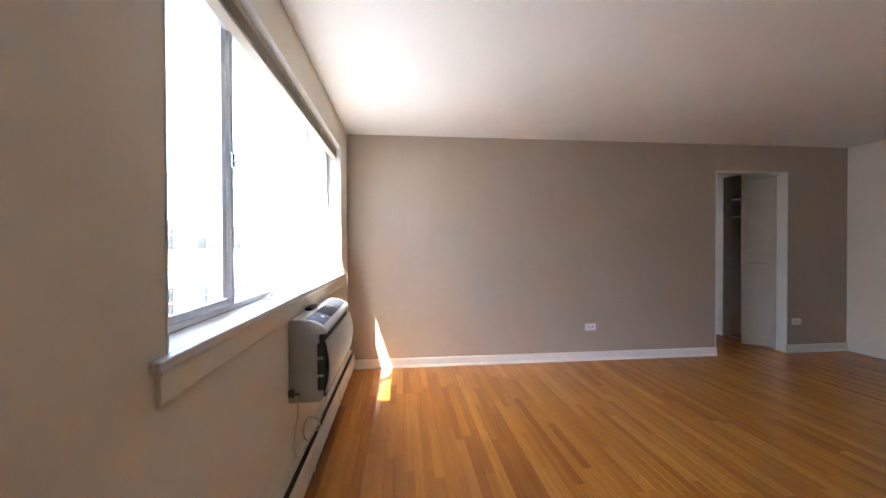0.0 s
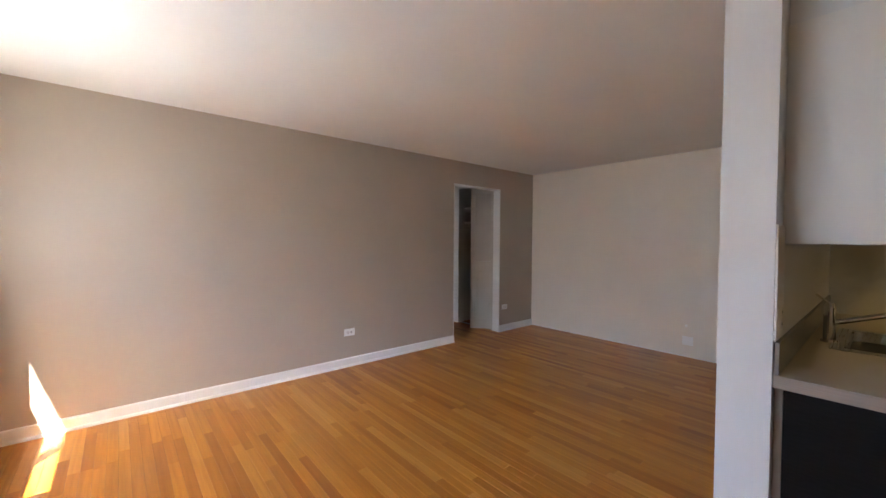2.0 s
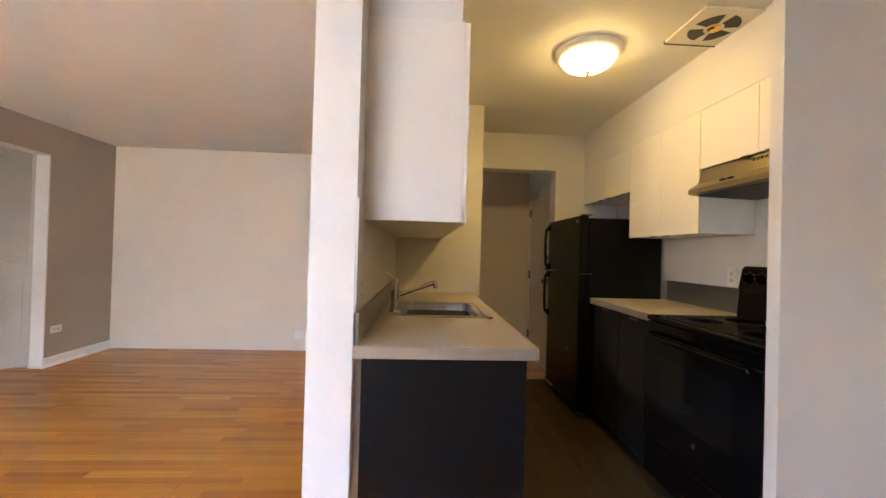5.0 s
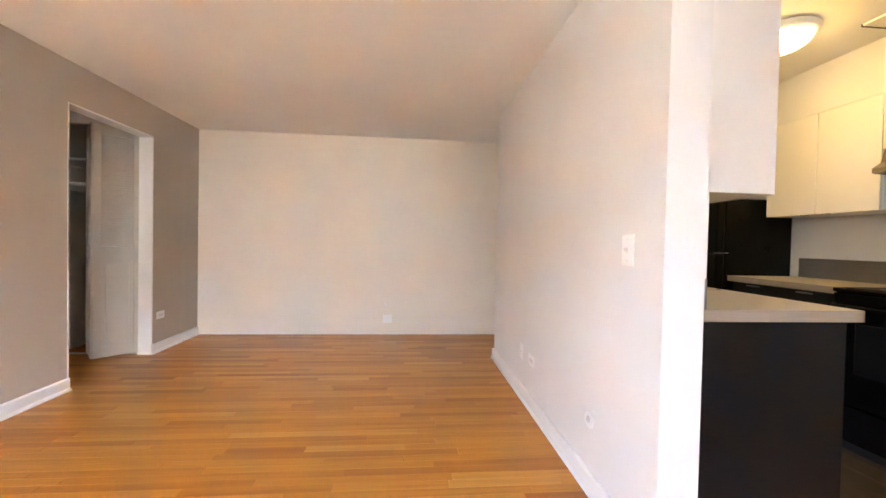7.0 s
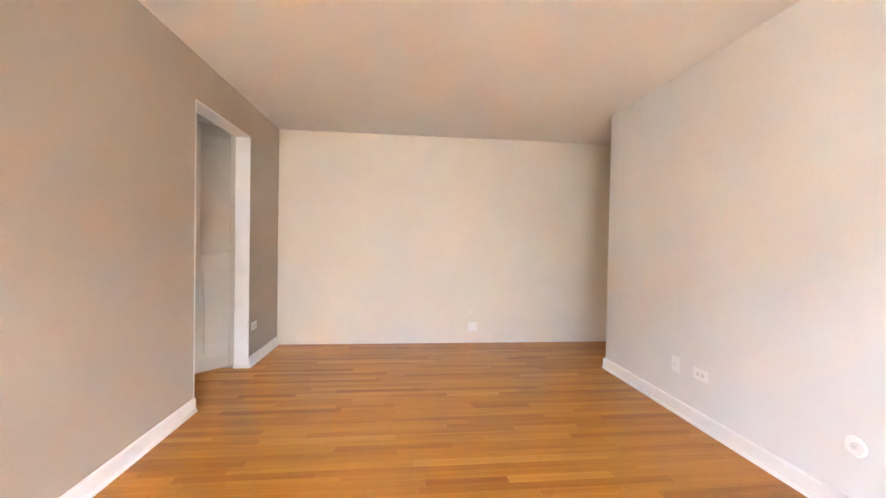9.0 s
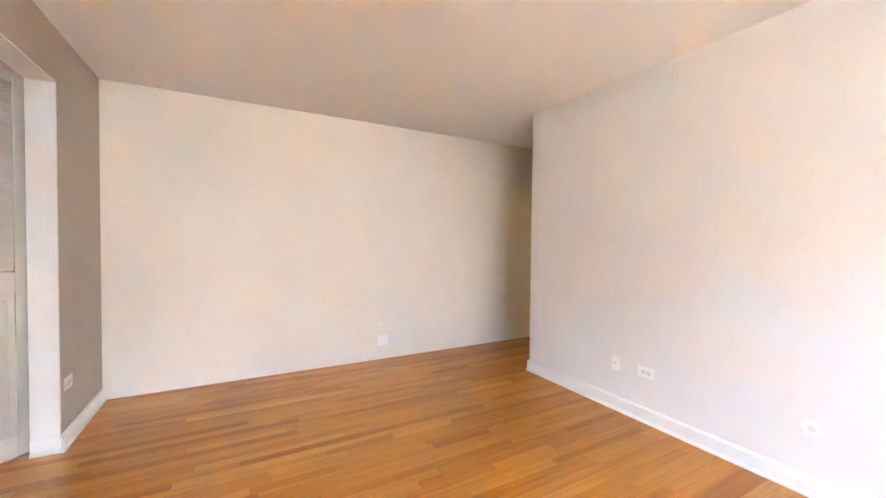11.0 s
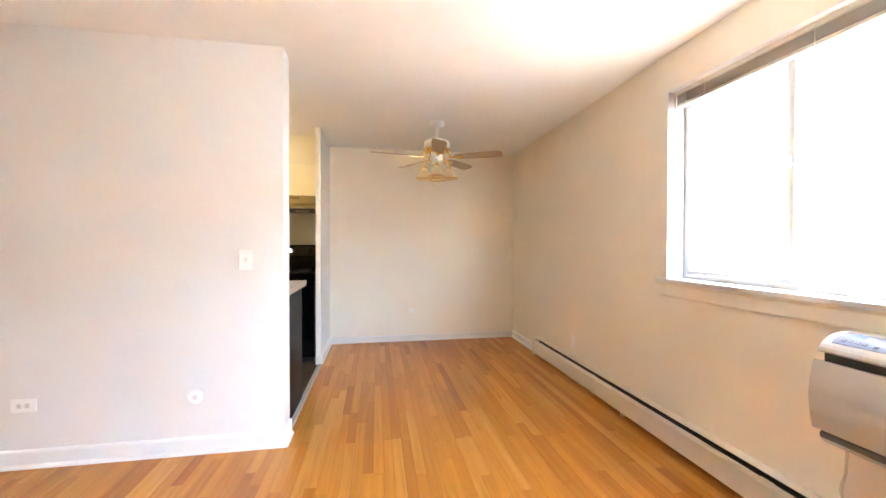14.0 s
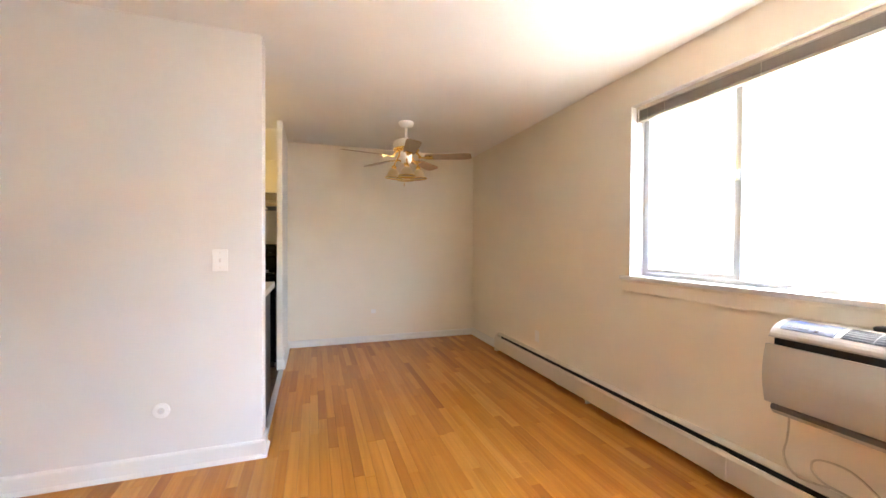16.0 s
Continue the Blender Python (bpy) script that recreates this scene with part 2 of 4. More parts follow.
def lathe(bm, centre, profile, sides=32):
    """Turns a profile of (radius, height) about the upright through centre."""
    cx, cy, cz = centre
    rings = []
    for r, h in profile:
        rings.append([bm.verts.new((cx + r * math.cos(i * math.tau / sides), cy + r * math.sin(i * math.tau / sides), cz + h))
                      for i in range(sides)])
    for lo, hi in zip(rings, rings[1:]):
        for i in range(sides):
            j = (i + 1) % sides
            bm.faces.new((lo[i], lo[j], hi[j], hi[i]))
    bm.faces.new(rings[0][::-1])
    bm.faces.new(rings[-1])
    bmesh.ops.recalc_face_normals(bm, faces=bm.faces)
    return bm


def prism(bm, outline, axis, lo, hi):
    """A flat outline of pairs pushed along axis ('x', 'y' or 'z') from lo to hi."""
    def spot(u, v, w):
        return {"x": (w, u, v), "y": (u, w, v), "z": (u, v, w)}[axis]
    a = [bm.verts.new(spot(u, v, lo)) for u, v in outline]
    b = [bm.verts.new(spot(u, v, hi)) for u, v in outline]
    bm.faces.new(a)
    bm.faces.new(b[::-1])
    for i in range(len(a)):
        j = (i + 1) % len(a)
        bm.faces.new((a[i], b[i], b[j], a[j]))
    bmesh.ops.recalc_face_normals(bm, faces=bm.faces)
    return bm


def part(name, bm, material, parent=None, label="", smooth=False):
    me = bpy.data.meshes.new(name)
    bm.to_mesh(me)
    bm.free()
    me.materials.append(material)
    if smooth:
        for p in me.polygons:
            p.use_smooth = True
    ob = new(name, me)
    if parent is not None:
        ob.parent = parent
    if label:
        ob["label"] = label
    return ob


def thing(name, label, category, group="", kind=""):
    return tagged(new(name), label, category, group, kind)


def tube(name, points, radius, material, parent=None, label=""):
    """A bent cable or bar along points, as a mesh of rings."""
    cu = bpy.data.curves.new(name, "CURVE")
    cu.dimensions, cu.bevel_depth, cu.bevel_resolution, cu.resolution_u = "3D", radius, 3, 8
    sp = cu.splines.new("BEZIER")
    sp.bezier_points.add(len(points) - 1)
    for bp, co in zip(sp.bezier_points, points):
        bp.co = co
        bp.handle_left_type = bp.handle_right_type = "AUTO"
    cu.materials.append(material)
    cu.use_fill_caps = True
    ob = new(name, cu)
    if parent is not None:
        ob.parent = parent
    if label:
        ob["label"] = label
    return ob


def wall(name, boxes, material, label):
    bm = bmesh.new()
    for b in boxes:
        box(bm, *b)
    return tagged(part(name, bm, material), label, "wall", kind="structure")


# ---------------------------------------------------------------- the plan, in metres
H = 2.44
XW, XE = -2.35, 3.55
YN, YS = 3.41, -2.39
OUT = -2.605
WY0, WY1, WZ0, WZ1 = 0.36, 3.00, 1.03, 2.20
DX0, DX1, DZ = 1.818, 2.752, 2.135
YK = -2.24
KX = 2.40
PY = 0.025

# the opening from y 4.0 to 5.3 is unseen, added to light the hall
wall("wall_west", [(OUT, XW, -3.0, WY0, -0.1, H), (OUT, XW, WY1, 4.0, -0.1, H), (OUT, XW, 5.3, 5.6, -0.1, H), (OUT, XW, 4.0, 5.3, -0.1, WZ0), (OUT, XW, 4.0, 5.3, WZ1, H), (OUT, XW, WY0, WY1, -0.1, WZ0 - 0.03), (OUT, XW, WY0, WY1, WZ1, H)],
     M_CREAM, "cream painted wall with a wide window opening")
NT = 0.12
wall("wall_north", [(XW, DX0, YN, YN + NT, -0.1, H), (DX1, XE, YN, YN + NT, -0.1, H), (DX0, DX1, YN, YN + NT, DZ, H)],
     M_TAUPE, "taupe painted wall with a doorway to a closet hall")
wall("wall_east", [(XE, XE + 0.15, -1.8, 5.6, -0.1, H)], M_IVORY, "plain ivory painted wall")
wall("wall_south", [(XW, 0.025, YS - 0.15, YS, -0.1, H)], M_CREAM, "cream painted dining end wall")
wall("wall_stub", [(0.025, 0.075, YS - 0.15, -1.60, -0.1, H)], M_WHITE, "short off-white wall beside the stove")
wall("wall_partition", [(0.016, 2.555, -0.125, PY, -0.1, H)], M_WHITE, "off-white partition wall between living room and kitchen")
wall("wall_kitchen_end", [(1.75, 2.555, -0.80, -0.125, -0.1, H)], M_WHITE, "off-white wall block at the kitchen's end")
wall("wall_kitchen_south", [(0.075, KX, YK - 0.15, YK, -0.1, H)], M_WHITE, "off-white kitchen wall behind the stove")
wall("wall_kitchen_east", [(KX, 2.55, YK - 0.15, -1.62, -0.1, H), (KX, 2.55, -1.62, -0.80, 2.09, H)], M_WHITE, "off-white wall with an open passage to the entry")
wall("wall_entry", [(2.55, 2.66, -1.80, -1.68, -0.1, H), (3.50, XE, -1.80, -1.68, -0.1, H), (2.66, 3.50, -1.80, -1.68, 2.05, H)], M_WHITE, "off-white entry wall round the front door")
# unseen doorway and room, added to pass daylight on to the closet doors
wall("wall_hall_west", [(1.60, 1.72, YN + NT, 4.25, -0.1, H), (1.60, 1.72, 5.15, 5.5, -0.1, H), (1.60, 1.72, 4.25, 5.15, 2.05, H)], M_WHITE, "off-white wall of the closet hall with an unseen doorway added for daylight")
wall("wall_bedroom_north", [(XW, 1.60, 5.5, 5.62, -0.1, H)], M_WHITE, "off-white end wall of an unseen room added beyond the hall")
wall("wall_hall_north", [(1.60, XE, 5.5, 5.62, -0.1, H)], M_WHITE, "off-white end wall of the closet hall")
wall("wall_closet", [(2.73, 2.83, 4.29, 4.40, -0.1, H), (2.73, 2.83, YN + NT, 4.29, 2.24, H), (2.73, 2.83, 4.40, 5.06, 2.24, H), (2.73, 2.83, 5.06, 5.5, -0.1, H),
                     (2.83, XE, 4.31, 4.38, -0.1, H)], M_WHITE, "off-white wall with two closet openings")
tagged(part("ceiling", boxed(OUT, XE + 0.15, YS - 0.15, 5.62, H, H + 0.2), M_CEIL), "smooth white painted ceiling", "ceiling", kind="structure")
floor = tagged(part("floor", boxed(OUT, XE + 0.15, YS - 0.15, 5.62, -0.2, -0.014), M_SLAB), "honey oak strip floor with a glossy varnish", "floor", kind="structure")
kfloor = tagged(part("floor_kitchen", boxed(0.03, 2.60, YK, -0.125, -0.013, -0.008), M_DARKSLOT), "grey-brown vinyl plank kitchen floor", "floor", kind="structure")


# white reveal of the doorway and its closet jamb
bm = boxed(DX1 - 0.012, DX1 - 0.0, YN - 0.003, YN + NT + 0.005, 0.0, DZ, 0.002)
box(bm, DX0, DX0 + 0.012, YN - 0.003, YN + NT + 0.005, 0.0, DZ, 0.002)
box(bm, DX0 + 0.012, DX1 - 0.012, YN - 0.003, YN + NT + 0.005, DZ - 0.012, DZ, 0.002)
tagged(part("trim_doorway", bm, M_TRIM), "white painted lining of the doorway", "trim", kind="structure")
bm = boxed(2.705, 2.845, 4.27, 4.42, 0.0, 2.24, 0.003)
box(bm, 2.705, 2.735, YN + NT + 0.01, 4.27, 2.22, 2.30, 0.003)
box(bm, 2.705, 2.735, 4.42, 5.06, 2.22, 2.30, 0.003)
tagged(part("trim_closet", bm, M_TRIM), "white painted closet jamb", "trim", kind="structure")


def baseboard(name, x0, y0, x1, y1, side, height=0.095, thick=0.014):
    """A baseboard with a shoe moulding along a wall from (x0, y0) to (x1, y1); side is the way it faces."""
    bm = bmesh.new()
    prof = [(0, 0), (thick + 0.012, 0), (thick + 0.011, 0.010), (thick + 0.004, 0.019), (thick, 0.022), (thick, height - 0.012), (thick - 0.004, height - 0.003), (0.004, height), (0, height)]
    sx, sy = side
    if sx:
        prism(bm, [(x0 + sx * u, v) for u, v in prof], "y", y0, y1)
    else:
        prism(bm, [(y0 + sy * u, v) for u, v in prof], "x", x0, x1)
    return tagged(part(name, bm, M_TRIM), "white painted baseboard with shoe moulding", "baseboard", kind="structure")


baseboard("baseboard_north", XW + 0.07, YN, DX0 + 0.01, YN, (0, -1))
baseboard("baseboard_north_east", DX1 - 0.03, YN, XE, YN, (0, -1))
baseboard("baseboard_door_return", DX1, YN - 0.02, DX1, YN + NT + 0.005, (-1, 0))
tagged(part("trim_east", boxed(XE - 0.007, XE - 0.0005, -1.68, YN - 0.016, 0.0, 0.010, 0.002, 1), M_TRIM), "thin bead of white caulk along the wall's foot", "trim", kind="structure")
baseboard("baseboard_partition", -0.004, PY, 2.575, PY, (0, 1), 0.10)
baseboard("baseboard_partition_end", 0.016, -0.125, 0.016, PY + 0.02, (-1, 0), 0.10)
baseboard("baseboard_partition_east", 2.555, -0.80, 2.555, PY + 0.02, (1, 0), 0.10)
baseboard("baseboard_south", XW, YS, 0.025, YS, (0, 1), 0.08)
baseboard("baseboard_stub", 0.025, YS, 0.025, -1.582, (-1, 0), 0.09)
baseboard("baseboard_stub_end", 0.005, -1.60, 0.075, -1.60, (0, 1), 0.09)
baseboard("baseboard_west", XW, YS, XW, -1.56, (1, 0), 0.09)

# thresholds between oak and vinyl
tagged(part("threshold_dining", prism(bmesh.new(), [(0.012, 0), (0.056, 0), (0.05, 0.006), (0.02, 0.006)], "y", -1.60, -0.125), M_THRESH), "pale metal strip between oak and vinyl", "threshold", kind="structure")
tagged(part("threshold_entry", prism(bmesh.new(), [(2.58, 0), (2.624, 0), (2.616, 0.006), (2.588, 0.006)], "y", -1.62, -0.80), M_THRESH), "pale metal strip between vinyl and oak", "threshold", kind="structure")


# ---------------------------------------------------------------- window
window = thing("window_1", "wide aluminium sliding window with three panes", "window", kind="structure")
GX = -2.50


def bar(name, y0, y1, z0, z1, x0, x1, mat, parent, label=""):
    return part(name, boxed(x0, x1, y0, y1, z0, z1, 0.002, 1), mat, parent, label)


fr = bmesh.new()
box(fr, GX - 0.035, GX + 0.03, WY0, WY1, WZ0, WZ0 + 0.022, 0.002, 1)
box(fr, GX - 0.035, GX + 0.03, WY0, WY1, WZ1 - 0.03, WZ1, 0.002, 1)
box(fr, GX - 0.035, GX + 0.03, WY0, WY0 + 0.022, WZ0 + 0.022, WZ1 - 0.03, 0.002, 1)
box(fr, GX - 0.035, GX + 0.03, WY1 - 0.022, WY1, WZ0 + 0.022, WZ1 - 0.03, 0.002, 1)
wf = part("window_frame", fr, M_ALU, window, "grey aluminium frame")
for yy in (0.977, 2.29):
    bar("mullion", yy - 0.020, yy + 0.020, WZ0 + 0.022, WZ1 - 0.03, GX - 0.030, GX + 0.012, M_ALU, window)


def sash(y0, y1, x, mat):
    bm = bmesh.new()
    w = 0.026
    box(bm, x - 0.011, x + 0.011, y0, y0 + w, WZ0 + 0.024, WZ1 - 0.032, 0.002, 1)
    box(bm, x - 0.011, x + 0.011, y1 - w, y1, WZ0 + 0.024, WZ1 - 0.032, 0.002, 1)
    box(bm, x - 0.011, x + 0.011, y0 + w, y1 - w, WZ0 + 0.024, WZ0 + 0.05, 0.002, 1)
    box(bm, x - 0.011, x + 0.011, y0 + w, y1 - w, WZ1 - 0.058, WZ1 - 0.032, 0.002, 1)
    s = part("sash", bm, mat, window)
    g = part("pane", boxed(x - 0.002, x + 0.002, y0 + w, y1 - w, WZ0 + 0.05, WZ1 - 0.058), M_PANE, s)
    g.visible_shadow = False
    return s


s1 = sash(WY0 + 0.024, 1.012, GX + 0.024, M_ALU)
s2 = sash(2.255, WY1 - 0.024, GX + 0.024, M_ALU)
g = part("pane", boxed(GX - 0.012, GX - 0.008, 0.997, 2.27, WZ0 + 0.022, WZ1 - 0.03), M_PANE, window)
g.visible_shadow = False
bm = boxed(GX + 0.036, GX + 0.046, 0.982, 1.004, 1.60, 1.66, 0.003)
rod(bm, (GX + 0.046, 0.993, 1.625), (GX + 0.060, 0.993, 1.637), 0.005)
part("latch", bm, M_CHROME, s1, "small metal sash latch")
bm = boxed(XW - 0.10, XW - 0.06, 1.26, 1.31, WZ0, WZ0 + 0.008, 0.002)
rod(bm, (XW - 0.085, 1.27, WZ0 + 0.008), (XW - 0.075, 1.305, WZ0 + 0.02), 0.005)
part("catch", bm, M_PLASTIC, window, "small white catch on the sill")

sill = thing("window_sill", "white painted window sill with an apron moulding", "window sill", kind="structure")
bm = boxed(GX + 0.032, XW + 0.0005, WY0 + 0.002, WY1 - 0.002, WZ0 - 0.028, WZ0 - 0.002)
box(bm, XW + 0.001, XW + 0.027, WY0 - 0.07, WY1 + 0.06, WZ0 - 0.029, WZ0 - 0.0015, 0.005, 3)
part("sill_board", bm, M_SILL, sill)
bm = prism(bmesh.new(), [(XW + 0.001, WZ0 - 0.115), (XW + 0.009, WZ0 - 0.115), (XW + 0.013, WZ0 - 0.105), (XW + 0.013, WZ0 - 0.045), (XW + 0.019, WZ0 - 0.0305), (XW + 0.001, WZ0 - 0.0305)], "y", WY0 - 0.045, WY1 + 0.045)
part("apron", bm, M_CREAM, sill)
# white reveal lining round the window
bm = boxed(GX + 0.032, XW + 0.003, WY0 - 0.002, WY0 + 0.006, WZ0, WZ1, 0.001, 1)
box(bm, GX + 0.032, XW + 0.003, WY1 - 0.006, WY1 + 0.002, WZ0, WZ1, 0.001, 1)
box(bm, GX + 0.032, XW + 0.003, WY0 + 0.006, WY1 - 0.006, WZ1 - 0.006, WZ1 + 0.002, 0.001, 1)
tagged(part("trim_window", bm, M_TRIM), "white painted window reveal", "trim", kind="structure")

blind = thing("venetian_blind", "taupe venetian blind drawn up under the window head", "blind")
BX = XW - 0.055
part("headrail", boxed(BX - 0.022, BX + 0.022, WY0 + 0.012, WY1 - 0.012, WZ1 - 0.034, WZ1 - 0.008, 0.003), M_BLINDRAIL, blind, "beige metal headrail")
for i in range(14):
    zz = WZ1 - 0.040 - i * 0.0038
    part("slat", prism(bmesh.new(), [(BX - 0.024, zz - 0.001), (BX, zz + 0.0012), (BX + 0.024, zz - 0.001), (BX + 0.024, zz - 0.0022), (BX, zz), (BX - 0.024, zz - 0.0022)],
                       "y", WY0 + 0.016 + 0.0006 * (i % 3), WY1 - 0.016 - 0.0006 * (i % 2)), M_BLIND, blind)
part("bottom_rail", boxed(BX - 0.023, BX + 0.023, WY0 + 0.014, WY1 - 0.014, WZ1 - 0.110, WZ1 - 0.093, 0.004), M_BLIND, blind)
for yy in (0.47, 0.60, 1.15, 1.70, 2.25, 2.80, 2.93):
    tube("ladder_cord", [(BX + 0.025, yy, WZ1 - 0.03), (BX + 0.031, yy + 0.004, WZ1 - 0.07), (BX + 0.025, yy, WZ1 - 0.112)], 0.0022, M_CABLE, blind)
tube("pull_cord", [(BX + 0.026, 2.965, WZ1 - 0.03), (BX + 0.03, 2.972, 1.7), (BX + 0.03, 2.965, 1.30), (XW + 0.03, 2.985, 1.06), (XW + 0.052, 3.00, 1.02), (XW + 0.025, 3.005, 0.7), (XW + 0.02, 3.0, 0.45)], 0.0022, M_CABLE, blind)
tube("tilt_wand", [(BX + 0.03, 0.40, WZ1 - 0.03), (BX + 0.025, 0.392, 1.7), (BX - 0.01, 0.384, WZ0 + 0.03)], 0.0035, M_PLASTIC, blind)


# ---------------------------------------------------------------- outside
# added ledge that covers the outer wall top and soaks up sunlight
tagged(part("window_ledge", prism(bmesh.new(), [(OUT - 0.04, WZ0 - 0.035), (GX - 0.036, WZ0 - 0.0295), (GX - 0.036, WZ0 - 0.005), (OUT - 0.04, WZ0 - 0.018)], "y", WY0 + 0.001, WY1 - 0.001), M_LEDGE),
       "unseen dark grey ledge, added outside the window to cut bounced sun", "ledge", kind="structure")
tagged(part("ground", boxed(-160, 160, -160, 160, -3.4, -3.2), M_CONCRETE), "pale concrete courtyard ground", "ground", kind="structure")
tagged(part("facade_own", boxed(OUT - 0.002, OUT - 0.012, -3.0, 30, -3.2, -0.1), M_CREAM_BRICK), "cream brick lower wall of this building", "wall", kind="structure")
# unseen block, added so its corner shades the window's south part from the sun
sun_screen = thing("sun_screen_block", "unseen cream brick block, added to keep sun off part of the window", "building", kind="structure")
part("wall", boxed(-5.55, XE + 3, -16, -3.0, -3.2, 14.0), M_CREAM_BRICK, sun_screen)


def far_building(name, x0, x1, y0, y1, top, material, label, coping):
    b = thing(name, label, "building")
    part("wall", boxed(x0, x1, y0, y1, -3.2, top), material, b)
    part("roof", boxed(x0 - 0.15, x1 + 0.15, y0 - 0.15, y1 + 0.15, top, top + 0.28), coping, b)
    return b


def far_window(b, face, u, z, w, h, axis):
    """A sash window, sunk in its wall, with frame, meeting rail and sill. face: the wall's plane."""
    def put(name, u0, u1, z0, z1, d0, d1, mat, parent):
        if axis == "x":
            bm = boxed(face + d0, face + d1, u0, u1, z0, z1)
        else:
            bm = boxed(u0, u1, face + d0, face + d1, z0, z1)
        return part(name, bm, mat, parent)
    win = put("window", u - w / 2, u + w / 2, z, z + h, 0.004, 0.02, M_WINDARK, b)
    put("frame", u - w / 2 - 0.05, u - w / 2, z, z + h, 0.004, 0.06, M_STUCCO, win)
    put("frame", u + w / 2, u + w / 2 + 0.05, z, z + h, 0.004, 0.06, M_STUCCO, win)
    put("meeting_rail", u - w / 2, u + w / 2, z + h / 2 - 0.03, z + h / 2 + 0.03, 0.02, 0.05, M_STUCCO, win)
    put("sill", u - w / 2 - 0.08, u + w / 2 + 0.08, z - 0.10, z, 0.004, 0.10, M_STUCCO, win)


court = far_building("apartment_building", -24, -10.5, -2, 44, 4.0, M_CREAM_BRICK, "cream brick apartment building across the courtyard", M_STUCCO)
for row in (-1.45, 1.15):
    for k in range(8):
        for d in (0.0, 1.06):
            far_window(court, -10.5, 2.6 + k * 3.6 + d, row, 0.92, 1.15, "x")
neighbour = far_building("neighbouring_building", -40, -13.0, -22, -7.5, 5.45, M_STUCCO, "pale stucco building with a terracotta coping", M_COPING)
for k in range(6):
    part("pilaster", boxed(-14.6 - k * 3.2, -14.4 - k * 3.2, -7.499, -7.40, -3.2, 5.2), M_STUCCO, neighbour)


# ---------------------------------------------------------------- living room: air conditioner under the window
AY0, AY1 = 1.325, 2.15
AX = XW + 0.002


def air_conditioner():
    ac = thing("air_conditioner", "white wall-mounted air conditioner under the window sill", "air conditioner")
    # casing with a rounded shoulder, open towards the front panel
    prof = [(AX, 0.505), (AX + 0.150, 0.505), (AX + 0.165, 0.520), (AX + 0.165, 0.790), (AX + 0.145, 0.796), (AX + 0.145, 0.842), (AX + 0.184, 0.846)]
    for i in range(9):
        a = radians(8 + i * 9.5)
        prof.append((AX + 0.070 + 0.115 * math.cos(a), 0.842 + 0.073 * math.sin(a)))
    prof += [(AX + 0.055, 0.917), (AX, 0.917)]
    bm = prism(bmesh.new(), prof, "y", AY0 + 0.004, AY1 - 0.004)
    bmesh.ops.bevel(bm, geom=[e for e in bm.edges if abs(e.verts[0].co.y - e.verts[1].co.y) < 1e-6 and e.calc_length() > 0.01], offset=0.004, segments=2, affect="EDGES")
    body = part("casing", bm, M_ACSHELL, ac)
    # bowed front panel standing off the casing
    front = []
    for i in range(9):
        t = i / 8
        z = 0.560 + t * 0.254
        bow = 0.026 * math.sin(t * math.pi * 0.85 + 0.25)
        front.append((AX + 0.184 + bow, z))
    rear = [(x - 0.011, z) for x, z in reversed(front)]
    bm = prism(bmesh.new(), front + rear, "y", AY0 - 0.004, AY1 + 0.004)
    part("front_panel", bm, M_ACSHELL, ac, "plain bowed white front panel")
    # black filler paints the shade in the gap behind the panel; dark vents at the ends
    bm = boxed(AX + 0.1455, AX + 0.172, AY0 + 0.02, AY1 - 0.02, 0.791, 0.841)
    box(bm, AX + 0.1655, AX + 0.176, AY0 + 0.02, AY1 - 0.02, 0.555, 0.790)
    part("intake", bm, M_DARKSLOT, ac, "black filler painted as the shade behind the front panel")
    for y in (AY0 + 0.002, AY1 - 0.002):
        for z0, z1 in ((0.565, 0.632), (0.645, 0.720), (0.733, 0.800)):
            bm = boxed(AX + 0.140, AX + 0.179, y - 0.006, y + 0.006, z0, z1, 0.005)
            part("side_vent", bm, M_DARKSLOT, ac)
    # lower lip
    bm = boxed(AX + 0.10, AX + 0.182, AY0 + 0.012, AY1 - 0.012, 0.528, 0.552, 0.006)
    part("lower_lip", bm, M_GREY, ac, "grey lower lip")

    # fittings follow the curved shoulder: v runs from its back (0) to its front (1)
    def on_top(name, y0, y1, v0, v1, h0, h1, mat, parent, label="", steps=5):
        bm = bmesh.new()
        rows = []
        for k in range(steps + 1):
            ang = radians(88 - 58 * (v0 + (v1 - v0) * k / steps))
            row = []
            for h in (h0, h1):
                x, z = AX + 0.070 + (0.115 + h) * math.cos(ang), 0.842 + (0.073 + h) * math.sin(ang)
                row += [bm.verts.new((x, y0, z)), bm.verts.new((x, y1, z))]
            rows.append(row)
        for p, q in zip(rows, rows[1:]):
            for a, b in ((0, 1), (1, 3), (3, 2), (2, 0)):
                bm.faces.new((p[a], p[b], q[b], q[a]))
        bm.faces.new((rows[0][0], rows[0][1], rows[0][3], rows[0][2]))
        bm.faces.new((rows[-1][0], rows[-1][2], rows[-1][3], rows[-1][1]))
        bmesh.ops.recalc_face_normals(bm, faces=bm.faces)
        return part(name, bm, mat, parent, label)

    panel = on_top("control_panel", AY0 + 0.035, AY0 + 0.215, 0.02, 0.90, -0.001, 0.0025, M_PANEL, ac, "pale blue-grey control panel with small buttons")
    on_top("badge", AY0 + 0.06, AY0 + 0.10, 0.16, 0.32, 0.0025, 0.0035, M_BLUE, panel, "small blue badge")
    for k in range(4):
        on_top("button", AY0 + 0.055 + k * 0.020, AY0 + 0.069 + k * 0.020, 0.62, 0.76, 0.0025, 0.0045, M_GREY, panel)
